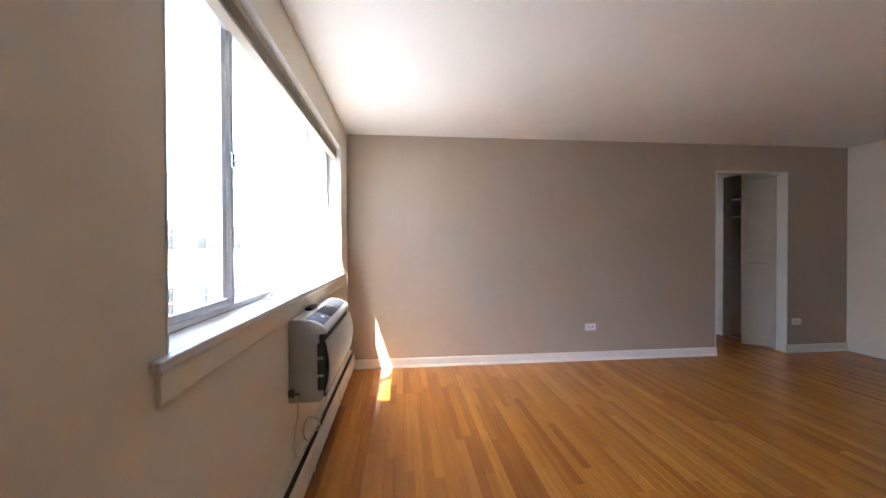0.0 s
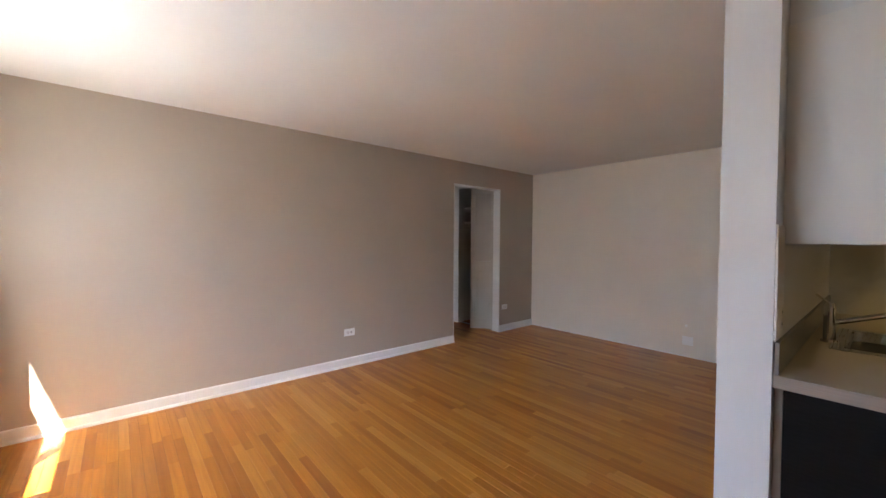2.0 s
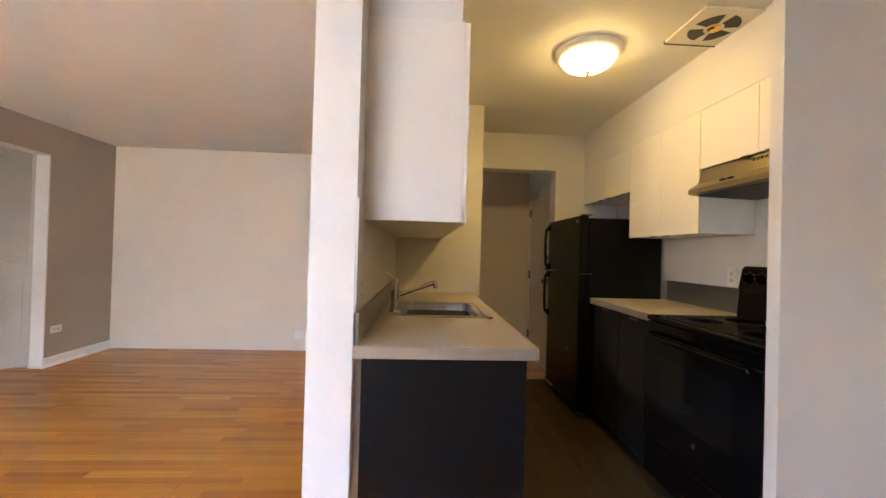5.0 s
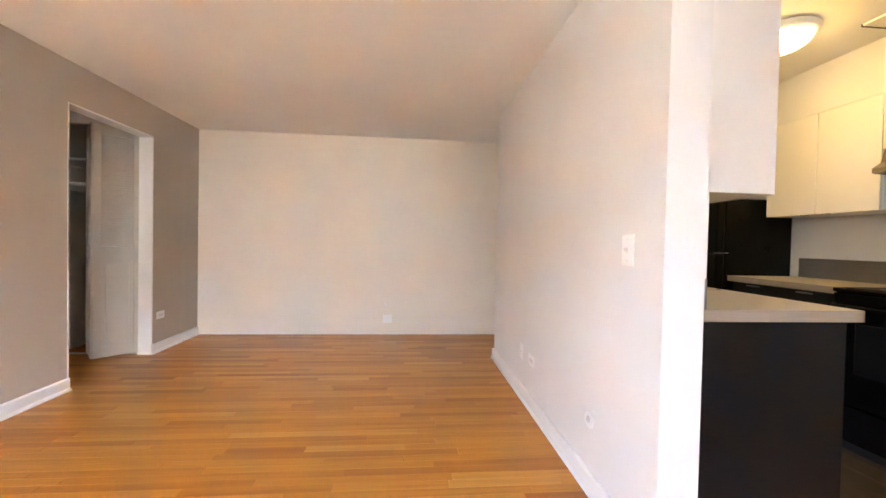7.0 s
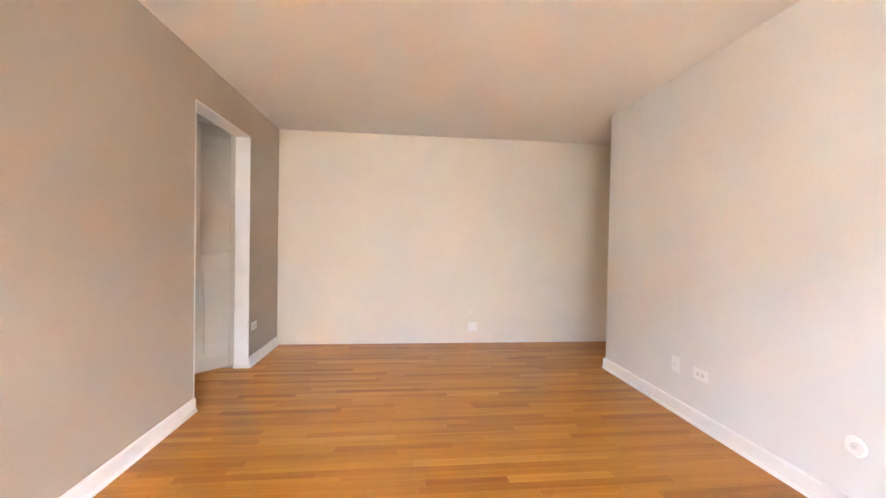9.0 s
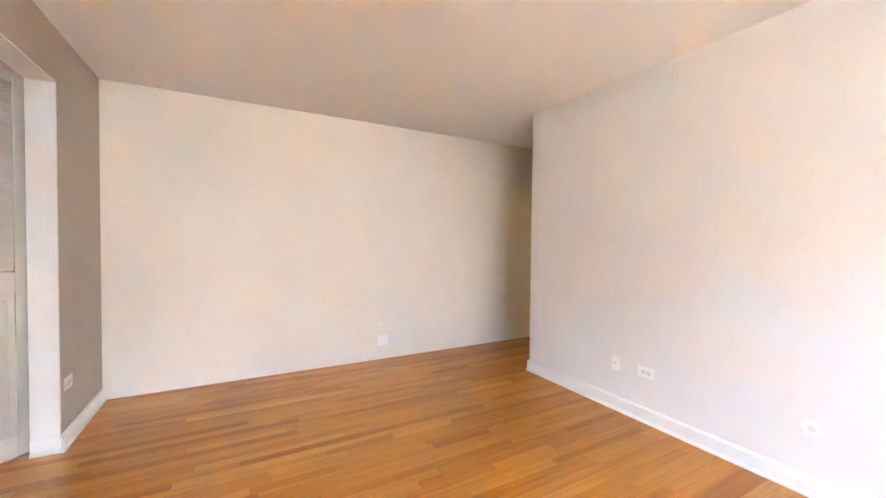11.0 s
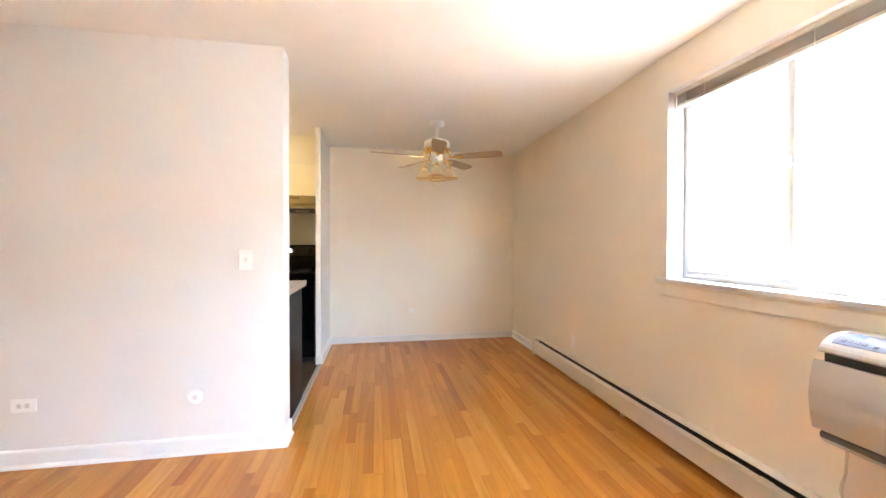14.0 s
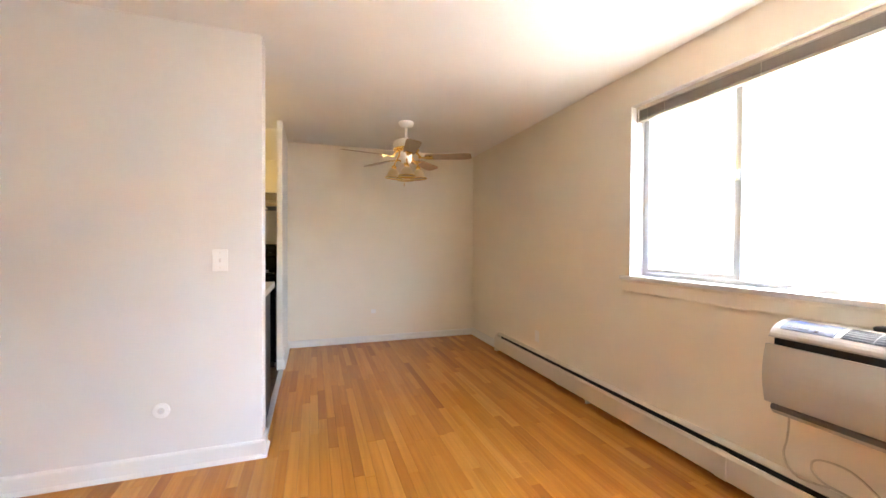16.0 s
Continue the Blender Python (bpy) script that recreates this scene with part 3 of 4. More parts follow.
    on_top("display", AY0 + 0.150, AY0 + 0.180, 0.45, 0.62, 0.0025, 0.0035, M_PLASTIC, panel)
    on_top("button", AY0 + 0.150, AY0 + 0.162, 0.70, 0.80, 0.0025, 0.0045, M_DARKSLOT, panel)
    for y0, y1 in ((AY0 + 0.235, AY0 + 0.505), (AY0 + 0.525, AY1 - 0.03)):
        g = on_top("outlet_grille", y0, y1, 0.02, 0.88, -0.001, 0.002, M_GRILLE, ac, "dark grey air outlet grille")
        for k in range(6):
            v = 0.07 + k * 0.14
            on_top("louvre", y0, y1, v, v + 0.02, 0.002, 0.0030, M_GREY, g, steps=1)
        for k in range(1, 3):
            yy = y0 + (y1 - y0) * k / 3
            on_top("rib", yy - 0.0015, yy + 0.0015, 0.02, 0.88, 0.002, 0.003, M_GREY, g)
    return ac


air_conditioner()
remote = thing("remote_control", "black remote control lying on the air conditioner", "remote control")
part("body", boxed(AX + 0.012, AX + 0.050, 1.600, 1.755, 0.9175, 0.936, 0.006), M_DARKSLOT, remote)
for k in range(5):
    part("button", boxed(AX + 0.020, AX + 0.042, 1.615 + k * 0.026, 1.630 + k * 0.026, 0.935, 0.9385, 0.001, 1), M_GREY, remote)

cable = thing("power_cable", "cream power cable hanging below the air conditioner", "cable")
tube("cord", [(AX + 0.02, 1.335, 0.55), (AX + 0.035, 1.33, 0.53), (AX + 0.045, 1.335, 0.47), (AX + 0.03, 1.32, 0.36), (AX + 0.03, 1.31, 0.27), (AX + 0.045, 1.36, 0.222), (AX + 0.05, 1.43, 0.225), (AX + 0.07, 1.50, 0.25)], 0.0045, M_CABLE, cable)
tube("cord", [(AX + 0.07, 1.50, 0.25), (AX + 0.065, 1.60, 0.235), (AX + 0.07, 1.70, 0.215), (AX + 0.055, 1.62, 0.30), (AX + 0.04, 1.50, 0.34), (AX + 0.05, 1.42, 0.30), (AX + 0.065, 1.55, 0.245), (AX + 0.09, 1.78, 0.33), (AX + 0.10, 1.84, 0.44), (AX + 0.09, 1.86, 0.506)], 0.0045, M_CABLE, cable)
bm = boxed(AX, AX + 0.03, 1.318, 1.345, 0.535, 0.575, 0.004)
rod(bm, (AX + 0.03, 1.33, 0.552), (AX + 0.055, 1.33, 0.548), 0.006)
part("clip", bm, M_GREY, cable, "grey cable clip")

# ---------------------------------------------------------------- baseboard heater along the window wall
HY0, HY1 = -1.56, YN - 0.004
heater = thing("baseboard_heater", "cream enamelled hot-water baseboard heater along the wall", "heater")
bm = prism(bmesh.new(), [(XW + 0.001, 0.02), (XW + 0.006, 0.02), (XW + 0.006, 0.196), (XW + 0.044, 0.190), (XW + 0.046, 0.194), (XW + 0.001, 0.206)], "y", HY0, HY1)
part("back_plate", bm, M_HEATER, heater)
bm = prism(bmesh.new(), [(XW + 0.066, 0.030), (XW + 0.070, 0.028), (XW + 0.072, 0.150), (XW + 0.066, 0.170), (XW + 0.060, 0.172), (XW + 0.061, 0.166), (XW + 0.066, 0.148)], "y", HY0 + 0.012, HY1)
part("front_cover", bm, M_HEATER, heater)
# black sheet and core put the slot's inner shade into their colour
part("liner", boxed(XW + 0.0065, XW + 0.0078, HY0 + 0.02, HY1 - 0.02, 0.03, 0.188), M_DARKSLOT, heater)
part("fin_core", boxed(XW + 0.008, XW + 0.064, HY0 + 0.02, HY1 - 0.02, 0.045, 0.146), M_DARKSLOT, heater, "heater core, blackened to stand for the shade inside")
bm = prism(bmesh.new(), [(XW + 0.001, 0.0), (XW + 0.074, 0.0), (XW + 0.075, 0.152), (XW + 0.066, 0.172), (XW + 0.040, 0.200), (XW + 0.001, 0.208)], "y", HY0 - 0.006, HY0 + 0.040)
bmesh.ops.bevel(bm, geom=list(bm.edges), offset=0.003, segments=2, affect="EDGES")
part("end_cap", bm, M_HEATER, heater)
for yy in (-0.35, 1.05, 2.45):
    bm = prism(bmesh.new(), [(XW + 0.064, 0.026), (XW + 0.0735, 0.026), (XW + 0.0745, 0.151), (XW + 0.066, 0.171), (XW + 0.055, 0.173)], "y", yy - 0.03, yy + 0.03)
    part("splice_cover", bm, M_HEATER, heater)
for yy in (HY0 + 0.02, 0.0, 1.6, 3.2):
    part("foot", boxed(XW + 0.008, XW + 0.066, yy, yy + 0.02, 0.0, 0.045), M_HEATER, heater)


# ---------------------------------------------------------------- wall plates
def plate(name, label, category, centre, face, w, h, kindof, group="wall plates"):
    """A wall plate w wide and h high on a wall that faces +-x or +-y."""
    cx, cy, cz = centre
    fx, fy = face
    ob = thing(name, label, category, group)

    def slab(pname, u0, u1, z0, z1, d0, d1, mat, bev=0.0015):
        if fx:
            bm = boxed(cx + min(fx * d0, fx * d1), cx + max(fx * d0, fx * d1), cy + u0, cy + u1, cz + z0, cz + z1, bev, 2)
        else:
            bm = boxed(cx + u0, cx + u1, cy + min(fy * d0, fy * d1), cy + max(fy * d0, fy * d1), cz + z0, cz + z1, bev, 2)
        return part(pname, bm, mat, ob)

    slab("cover", -w / 2, w / 2, -h / 2, h / 2, 0.0005, 0.006, M_PLASTIC, 0.0025)
    if kindof == "socket":
        across = w > h
        for s in (-1, 1):
            u, z = (s * 0.020, 0) if across else (0, s * 0.020)
            slab("receptacle", u - 0.014, u + 0.014, z - 0.014, z + 0.014, 0.006, 0.0085, M_ACBODY, 0.001)
            for k in (-1, 1):
                if across:
                    slab("slot", u - 0.004, u + 0.004, z + k * 0.006 - 0.0012, z + k * 0.006 + 0.0012, 0.0085, 0.0089, M_DARKSLOT, 0)
                else:
                    slab("slot", u + k * 0.006 - 0.0012, u + k * 0.006 + 0.0012, z - 0.004, z + 0.004, 0.0085, 0.0089, M_DARKSLOT, 0)
        slab("screw", -0.003, 0.003, -0.003, 0.003, 0.006, 0.0068, M_ACBODY, 0)
    elif kindof == "switch":
        slab("toggle", -0.005, 0.005, -0.011, 0.011, 0.006, 0.009, M_ACBODY, 0.001)
        slab("lever", -0.004, 0.004, -0.002, 0.009, 0.009, 0.020, M_ACBODY, 0.001)
        for z in (-0.042, 0.042):
            slab("screw", -0.003, 0.003, z - 0.003, z + 0.003, 0.006, 0.0068, M_ACBODY, 0)
    elif kindof == "jack":
        slab("jack", -0.008, 0.008, -0.008, 0.008, 0.006, 0.014, M_ACBODY, 0.001)
    return ob


plate("outlet", "white double outlet set sideways in the taupe wall", "outlet", (0.300, YN, 0.37), (0, -1), 0.125, 0.078, "socket")
plate("outlet", "white double outlet set sideways beside the doorway", "outlet", (2.868, YN, 0.366), (0, -1), 0.120, 0.075, "socket")
plate("light_switch", "white toggle light switch on the partition wall", "switch", (0.230, PY, 1.145), (0, 1), 0.078, 0.122, "switch")
plate("phone_plate", "white upright phone plate above the baseboard", "wall plate", (1.610, PY, 0.345), (0, 1), 0.070, 0.112, "jack")
plate("outlet", "white double outlet set sideways in the partition wall", "outlet", (1.375, PY, 0.345), (0, 1), 0.122, 0.075, "socket")
plate("outlet", "painted-over outlet on the plain white wall", "outlet", (XE, 1.155, 0.195), (-1, 0), 0.115, 0.105, "blank")
plate("outlet", "white outlet above the kitchen counter", "outlet", (0.115, -0.125, 1.12), (0, -1), 0.072, 0.115, "socket")
plate("outlet", "white outlet on the wall beside the stove", "outlet", (0.985, YK, 1.16), (0, 1), 0.072, 0.115, "socket")
plate("outlet", "painted-over outlet low on the window wall", "outlet", (XW, -0.78, 0.34), (1, 0), 0.070, 0.110, "blank")
plate("outlet", "painted-over blank plate low on the dining wall", "wall plate", (-0.985, YS, 0.385), (0, 1), 0.060, 0.050, "blank")
ob = thing("cable_outlet", "round white cable outlet low on the partition wall", "wall plate", "wall plates")
bm = bmesh.new()
rod(bm, (0.512, PY + 0.0005, 0.335), (0.512, PY + 0.007, 0.335), 0.042, 0.038, 32)
part("cover", bm, M_PLASTIC, ob)
bm = bmesh.new()
rod(bm, (0.512, PY + 0.007, 0.335), (0.512, PY + 0.012, 0.335), 0.017, 0.015, 20)
part("boss", bm, M_ACBODY, ob)
bm = bmesh.new()
rod(bm, (0.512, PY + 0.012, 0.335), (0.512, PY + 0.016, 0.335), 0.005, 0.005, 12)
part("socket", bm, M_ALU, ob)
ob = thing("wall_hook", "tiny painted nub on the plain white wall", "wall fitting")
bm = bmesh.new()
rod(bm, (XE - 0.0005, 1.175, 0.372), (XE - 0.012, 1.175, 0.372), 0.016, 0.010, 16)
part("nub", bm, M_PLASTIC, ob)

# ---------------------------------------------------------------- ceiling fan over the dining end
FX, FY = -1.13, -1.23


def ceiling_fan():
    fan = thing("ceiling_fan", "white and brass ceiling fan with light oak blades", "ceiling fan")
    part("canopy", lathe(bmesh.new(), (FX, FY, 0), [(0.070, H - 0.001), (0.072, H - 0.012), (0.066, H - 0.034), (0.046, H - 0.050), (0.020, H - 0.058)]), M_PLASTIC, fan, smooth=True)
    bm = bmesh.new()
    rod(bm, (FX, FY, 2.262), (FX, FY, 2.386), 0.013)
    part("downrod", bm, M_PLASTIC, fan)
    part("motor_housing", lathe(bmesh.new(), (FX, FY, 0), [(0.030, 2.268), (0.085, 2.262), (0.118, 2.246), (0.128, 2.222), (0.124, 2.192), (0.100, 2.176), (0.06, 2.170)]), M_PLASTIC, fan, smooth=True)
    part("trim_ring", lathe(bmesh.new(), (FX, FY, 0), [(0.060, 2.174), (0.122, 2.178), (0.132, 2.166), (0.122, 2.152), (0.06, 2.148)]), M_BRASS, fan, "polished brass ring", True)
    part("switch_housing", lathe(bmesh.new(), (FX, FY, 0), [(0.052, 2.158), (0.058, 2.145), (0.058, 2.066), (0.046, 2.048), (0.02, 2.040)]), M_PLASTIC, fan, smooth=True)
    part("finial", lathe(bmesh.new(), (FX, FY, 0), [(0.022, 2.041), (0.026, 2.025), (0.016, 2.010), (0.018, 1.998), (0.006, 1.982)], 16), M_BRASS, fan, smooth=True)
    for k in range(5):
        ang = radians(83 + 72 * k)
        turn = Matrix.Translation((FX, FY, 2.094)) @ Matrix.Rotation(ang, 4, "Z") @ Matrix.Rotation(radians(-12), 4, "X")
        out = [(0.19, -0.050), (0.28, -0.058), (0.55, -0.067), (0.615, -0.063), (0.642, -0.041), (0.642, 0.041), (0.615, 0.063), (0.55, 0.067), (0.28, 0.058), (0.19, 0.050)]
        bm = prism(bmesh.new(), out, "z", -0.003, 0.003)
        bmesh.ops.transform(bm, matrix=turn, verts=bm.verts)
        blade = part("blade", bm, M_BLADE, fan, "light oak veneer blade")
        bm = prism(bmesh.new(), [(0.12, -0.014), (0.17, -0.012), (0.215, -0.034), (0.27, -0.030), (0.255, 0.0), (0.27, 0.030), (0.215, 0.034), (0.17, 0.012), (0.12, 0.014)], "z", -0.009, -0.0035)
        rod(bm, (0.235, -0.020, -0.012), (0.235, -0.020, -0.008), 0.006, None, 8)
        rod(bm, (0.235, 0.020, -0.012), (0.235, 0.020, -0.008), 0.006, None, 8)
        bmesh.ops.transform(bm, matrix=turn, verts=bm.verts)
        rod(bm, (FX + 0.085 * math.cos(ang), FY + 0.085 * math.sin(ang), 2.158), (FX + 0.145 * math.cos(ang), FY + 0.145 * math.sin(ang), 2.089), 0.011, 0.009, 10)
        part("blade_iron", bm, M_BRASS, blade, "brass blade bracket")
    for k in range(4):
        ang = radians(80 + 90 * k)
        dx, dy = math.cos(ang), math.sin(ang)
        arm = tube("lamp_arm", [(FX + 0.045 * dx, FY + 0.045 * dy, 2.085), (FX + 0.085 * dx, FY + 0.085 * dy, 2.092), (FX + 0.110 * dx, FY + 0.110 * dy, 2.062), (FX + 0.118 * dx, FY + 0.118 * dy, 2.035)], 0.007, M_BRASS, fan, "curved brass lamp arm")
        arm.location.z -= 0.030
        c = (FX + 0.118 * dx, FY + 0.118 * dy, 0)
        tilt = Matrix.Translation((c[0], c[1], 2.03)) @ Matrix.Rotation(radians(-4), 4, Vector((-dy, dx, 0))) @ Matrix.Translation((-c[0], -c[1], -2.03))
        bm = lathe(bmesh.new(), c, [(0.016, 2.040), (0.024, 2.030), (0.024, 2.004), (0.020, 2.000)], 20)
        bmesh.ops.transform(bm, matrix=tilt, verts=bm.verts)
        part("fitter", bm, M_BRASS, arm, smooth=True)
        outer = [(0.024, 2.006), (0.042, 1.992), (0.053, 1.970), (0.062, 1.944), (0.078, 1.924), (0.082, 1.918)]
        inner = [(r - 0.003, h) for r, h in reversed(outer)]
        bm = lathe(bmesh.new(), c, outer + inner, 28)
        bmesh.ops.transform(bm, matrix=tilt, verts=bm.verts)
        sh = part("shade", bm, M_SHADE, arm, "frosted amber bell glass", True)
        sh.visible_shadow = False
        bm = lathe(bmesh.new(), c, [(0.080, 1.9225), (0.0845, 1.9195), (0.0845, 1.9145), (0.080, 1.9125), (0.0785, 1.9155)], 28)
        bmesh.ops.transform(bm, matrix=tilt, verts=bm.verts)
        part("rim", bm, M_BRASS, sh, "thin brass rim", True)
        bm = lathe(bmesh.new(), c, [(0.008, 2.000), (0.012, 1.985), (0.020, 1.960), (0.018, 1.940), (0.006, 1.932)], 16)
        bmesh.ops.transform(bm, matrix=tilt, verts=bm.verts)
        part("bulb", bm, M_PLASTIC, arm, "unlit white bulb", True)
    bm = bmesh.new()
    rod(bm, (FX + 0.03, FY + 0.05, 1.83), (FX + 0.03, FY + 0.05, 2.06), 0.0012, None, 6)
    lathe(bm, (FX + 0.03, FY + 0.05, 0), [(0.001, 1.832), (0.006, 1.825), (0.007, 1.812), (0.002, 1.802)], 12)
    part("pull_chain", bm, M_BRASS, fan)
    return fan


ceiling_fan()


# ---------------------------------------------------------------- closet hall: louvred folding doors and shelves
def louvre_panel(name, parent, width, height=2.2):
    """One leaf in its own plane: u along x from 0, front towards -y."""
    t, st = 0.028, 0.052
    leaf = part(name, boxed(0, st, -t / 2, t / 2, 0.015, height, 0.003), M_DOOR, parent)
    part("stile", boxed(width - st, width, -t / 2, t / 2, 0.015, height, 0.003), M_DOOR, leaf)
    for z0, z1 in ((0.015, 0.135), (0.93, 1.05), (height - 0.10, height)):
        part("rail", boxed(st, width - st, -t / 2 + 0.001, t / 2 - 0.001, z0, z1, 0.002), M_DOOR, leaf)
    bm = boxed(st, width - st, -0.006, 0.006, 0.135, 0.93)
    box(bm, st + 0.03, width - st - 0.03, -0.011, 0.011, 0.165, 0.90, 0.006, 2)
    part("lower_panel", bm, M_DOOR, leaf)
    z = 1.062
    while z < height - 0.115:
        part("slat", prism(bmesh.new(), [(-0.007, z + 0.022), (-0.003, z + 0.024), (0.007, z), (0.003, z - 0.002)], "x", st - 0.002, width - st + 0.002), M_DOOR, leaf)
        z += 0.0235
    return leaf


def folding_door(label, hinge, mid, end, knob):
    d = thing("folding_closet_door", label, "closet door", "closet doors")
    for a, b, first in ((hinge, mid, True), (mid, end, False)):
        w = math.hypot(b[0] - a[0], b[1] - a[1])
        leaf = louvre_panel("leaf", d, w - 0.004)
        leaf.matrix_local = Matrix.Translation((a[0], a[1], 0.0)) @ Matrix.Rotation(math.atan2(b[1] - a[1], b[0] - a[0]), 4, "Z")
        if knob and not first:
            bm = bmesh.new()
            rod(bm, (0.03, 0.014, 0.96), (0.03, 0.030, 0.96), 0.006)
            lathe(bm, (0.03, 0.034, 0), [(0.004, 0.945), (0.014, 0.952), (0.014, 0.968), (0.004, 0.975)], 16)
            part("knob", bm, M_BRASS, leaf, "small brass knob")
    return d


folding_door("white louvred folding closet door, standing half open", (2.80, 3.56), (2.545, 3.80), (2.80, 4.04), False)
folding_door("white louvred folding closet door, nearly shut", (2.745, 4.432), (2.715, 4.74), (2.745, 5.05), True)
for z in (1.66, 1.90):
    ob = thing("closet_shelf", "white painted closet shelf", "shelf", "closet shelves")
    part("board", boxed(2.86, XE - 0.004, YN + NT + 0.002, 4.305, z, z + 0.02, 0.002), M_TRIM, ob)
    part("cleat", boxed(2.86, XE - 0.004, 4.285, 4.308, z - 0.05, z - 0.001), M_TRIM, ob)
    part("cleat", boxed(2.86, XE - 0.004, YN + NT + 0.002, YN + NT + 0.022, z - 0.05, z - 0.001), M_TRIM, ob)
tagged(part("trim_closet_track", boxed(2.75, 2.79, YN + NT + 0.005, 4.26, 0.0005, 0.010, 0.001, 1), M_THRESH), "pale metal closet door track", "track", kind="structure")

# ---------------------------------------------------------------- entry door at the passage end
door = thing("door_1", "white painted front door, shut, with dark bronze locks", "door", kind="structure")
DY = -1.690
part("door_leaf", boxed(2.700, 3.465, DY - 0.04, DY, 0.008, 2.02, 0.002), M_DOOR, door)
bm = boxed(2.66, 2.698, -1.79, -1.665, 0.0, 2.05, 0.003)
box(bm, 3.467, 3.50, -1.79, -1.665, 0.0, 2.05, 0.003)
box(bm, 2.698, 3.467, -1.79, -1.665, 2.022, 2.05, 0.003)
part("door_frame", bm, M_TRIM, door)
for z in (0.28, 1.02, 1.78):
    bm = boxed(3.455, 3.475, DY - 0.002, DY + 0.012, z - 0.05, z + 0.05, 0.002, 1)
    rod(bm, (3.466, DY + 0.014, z - 0.05), (3.466, DY + 0.014, z + 0.05), 0.007, None, 10)
    part("hinge", bm, M_ALUDARK, door, "dark metal hinge")
bm = bmesh.new()
rod(bm, (2.77, DY, 0.98), (2.77, DY + 0.012, 0.98), 0.030, 0.028, 24)
rod(bm, (2.77, DY + 0.012, 0.98), (2.77, DY + 0.045, 0.98), 0.010, None, 16)
rod(bm, (2.77, DY + 0.045, 0.98), (2.77, DY + 0.070, 0.98), 0.026, 0.022, 24)
part("door_knob", bm, M_ALUDARK, door, "dark bronze door knob")
for z in (1.12, 1.24):
    bm = bmesh.new()
    rod(bm, (2.77, DY, z), (2.77, DY + 0.016, z), 0.026, 0.022, 24)
    box(bm, 2.764, 2.776, DY + 0.016, DY + 0.034, z - 0.014, z + 0.014, 0.002, 1)
    part("deadbolt", bm, M_ALUDARK, door, "dark bronze deadbolt")
closer = thing("door_closer", "metal door closer at the head of the front door", "door closer")
part("body", boxed(3.16, 3.40, DY + 0.001, DY + 0.055, 1.93, 1.985, 0.008), M_ALU, closer)
tube("arm", [(3.25, DY + 0.03, 1.99), (3.10, DY + 0.16, 2.00), (2.96, DY + 0.05, 2.035)], 0.008, M_ALU, closer)

# ---------------------------------------------------------------- kitchen, sink side
CZ = 0.945


def base_cabinet(name, label, x0, x1, y_back, y_front, doors, group="base cabinets"):
    c = thing(name, label, "cabinet", group)
    s = 1 if y_front > y_back else -1
    lo, hi = sorted((y_back, y_front - s * 0.020))
    bm = boxed(x0, x1, lo, hi, 0.095, CZ - 0.042, 0.001, 1)
    part("body", bm, M_ESPRESSO, c)
    lo, hi = sorted((y_back, y_front - s * 0.075))
    part("toe_kick", boxed(x0 + 0.01, x1 - 0.01, lo, hi, 0.0, 0.094), M_DARKSLOT, c)
    w = (x1 - x0) / doors
    for k in range(doors):
        lo, hi = sorted((y_front - s * 0.019, y_front))
        d = part("door", boxed(x0 + k * w + 0.002, x0 + (k + 1) * w - 0.002, lo, hi, 0.10, CZ - 0.048, 0.0015, 1), M_ESPRESSO, c)
        lo, hi = sorted((y_front, y_front + s * 0.014))
        part("handle", boxed(x0 + (k + 0.5) * w - 0.05, x0 + (k + 0.5) * w + 0.05, lo, hi, CZ - 0.066, CZ - 0.056, 0.002), M_ALUDARK, d)
    return c


YB = -0.126
base_cabinet("base_cabinet", "dark espresso wood sink base cabinet", 0.072, 0.90, YB - 0.002, -0.715, 2)
base_cabinet("base_cabinet", "dark espresso wood base cabinet beside the sink", 0.902, 1.745, YB - 0.002, -0.715, 2)
ob = thing("end_panel", "dark espresso wood end panel of the counter", "panel")
part("panel", boxed(0.048, 0.071, -0.715, -0.150, 0.0, CZ - 0.041, 0.001, 1), M_ESPRESSO, ob)
part("filler", boxed(0.052, 0.071, -0.149, -0.127, 0.0, CZ - 0.041, 0.001, 1), M_THRESH, ob, "pale filler strip at the wall")

SX0, SX1, SY0, SY1 = 0.62, 1.14, -0.655, -0.245
ct = thing("counter_top", "grey-beige laminate counter top with a metal edge", "counter top", "counter tops")


def holed_slab(xs, ys, z0, z1):
    """A slab over a 3 x 3 grid of lines whose middle cell is cut out."""
    bm = bmesh.new()
    lo = [[bm.verts.new((x, y, z0)) for y in ys] for x in xs]
    hi = [[bm.verts.new((x, y, z1)) for y in ys] for x in xs]
    for i in range(3):
        for j in range(3):
            if (i, j) != (1, 1):
                bm.faces.new((hi[i][j], hi[i + 1][j], hi[i + 1][j + 1], hi[i][j + 1]))
                bm.faces.new((lo[i][j], lo[i][j + 1], lo[i + 1][j + 1], lo[i + 1][j]))
    for k in range(3):
        for a, b in (((k, 0), (k + 1, 0)), ((k, 3), (k + 1, 3)), ((0, k), (0, k + 1)), ((3, k), (3, k + 1))):
            bm.faces.new((lo[a[0]][a[1]], lo[b[0]][b[1]], hi[b[0]][b[1]], hi[a[0]][a[1]]))
    for a, b in (((1, 1), (2, 1)), ((2, 1), (2, 2)), ((2, 2), (1, 2)), ((1, 2), (1, 1))):
        bm.faces.new((lo[a[0]][a[1]], lo[b[0]][b[1]], hi[b[0]][b[1]], hi[a[0]][a[1]]))
    bmesh.ops.recalc_face_normals(bm, faces=bm.faces)
    return bm


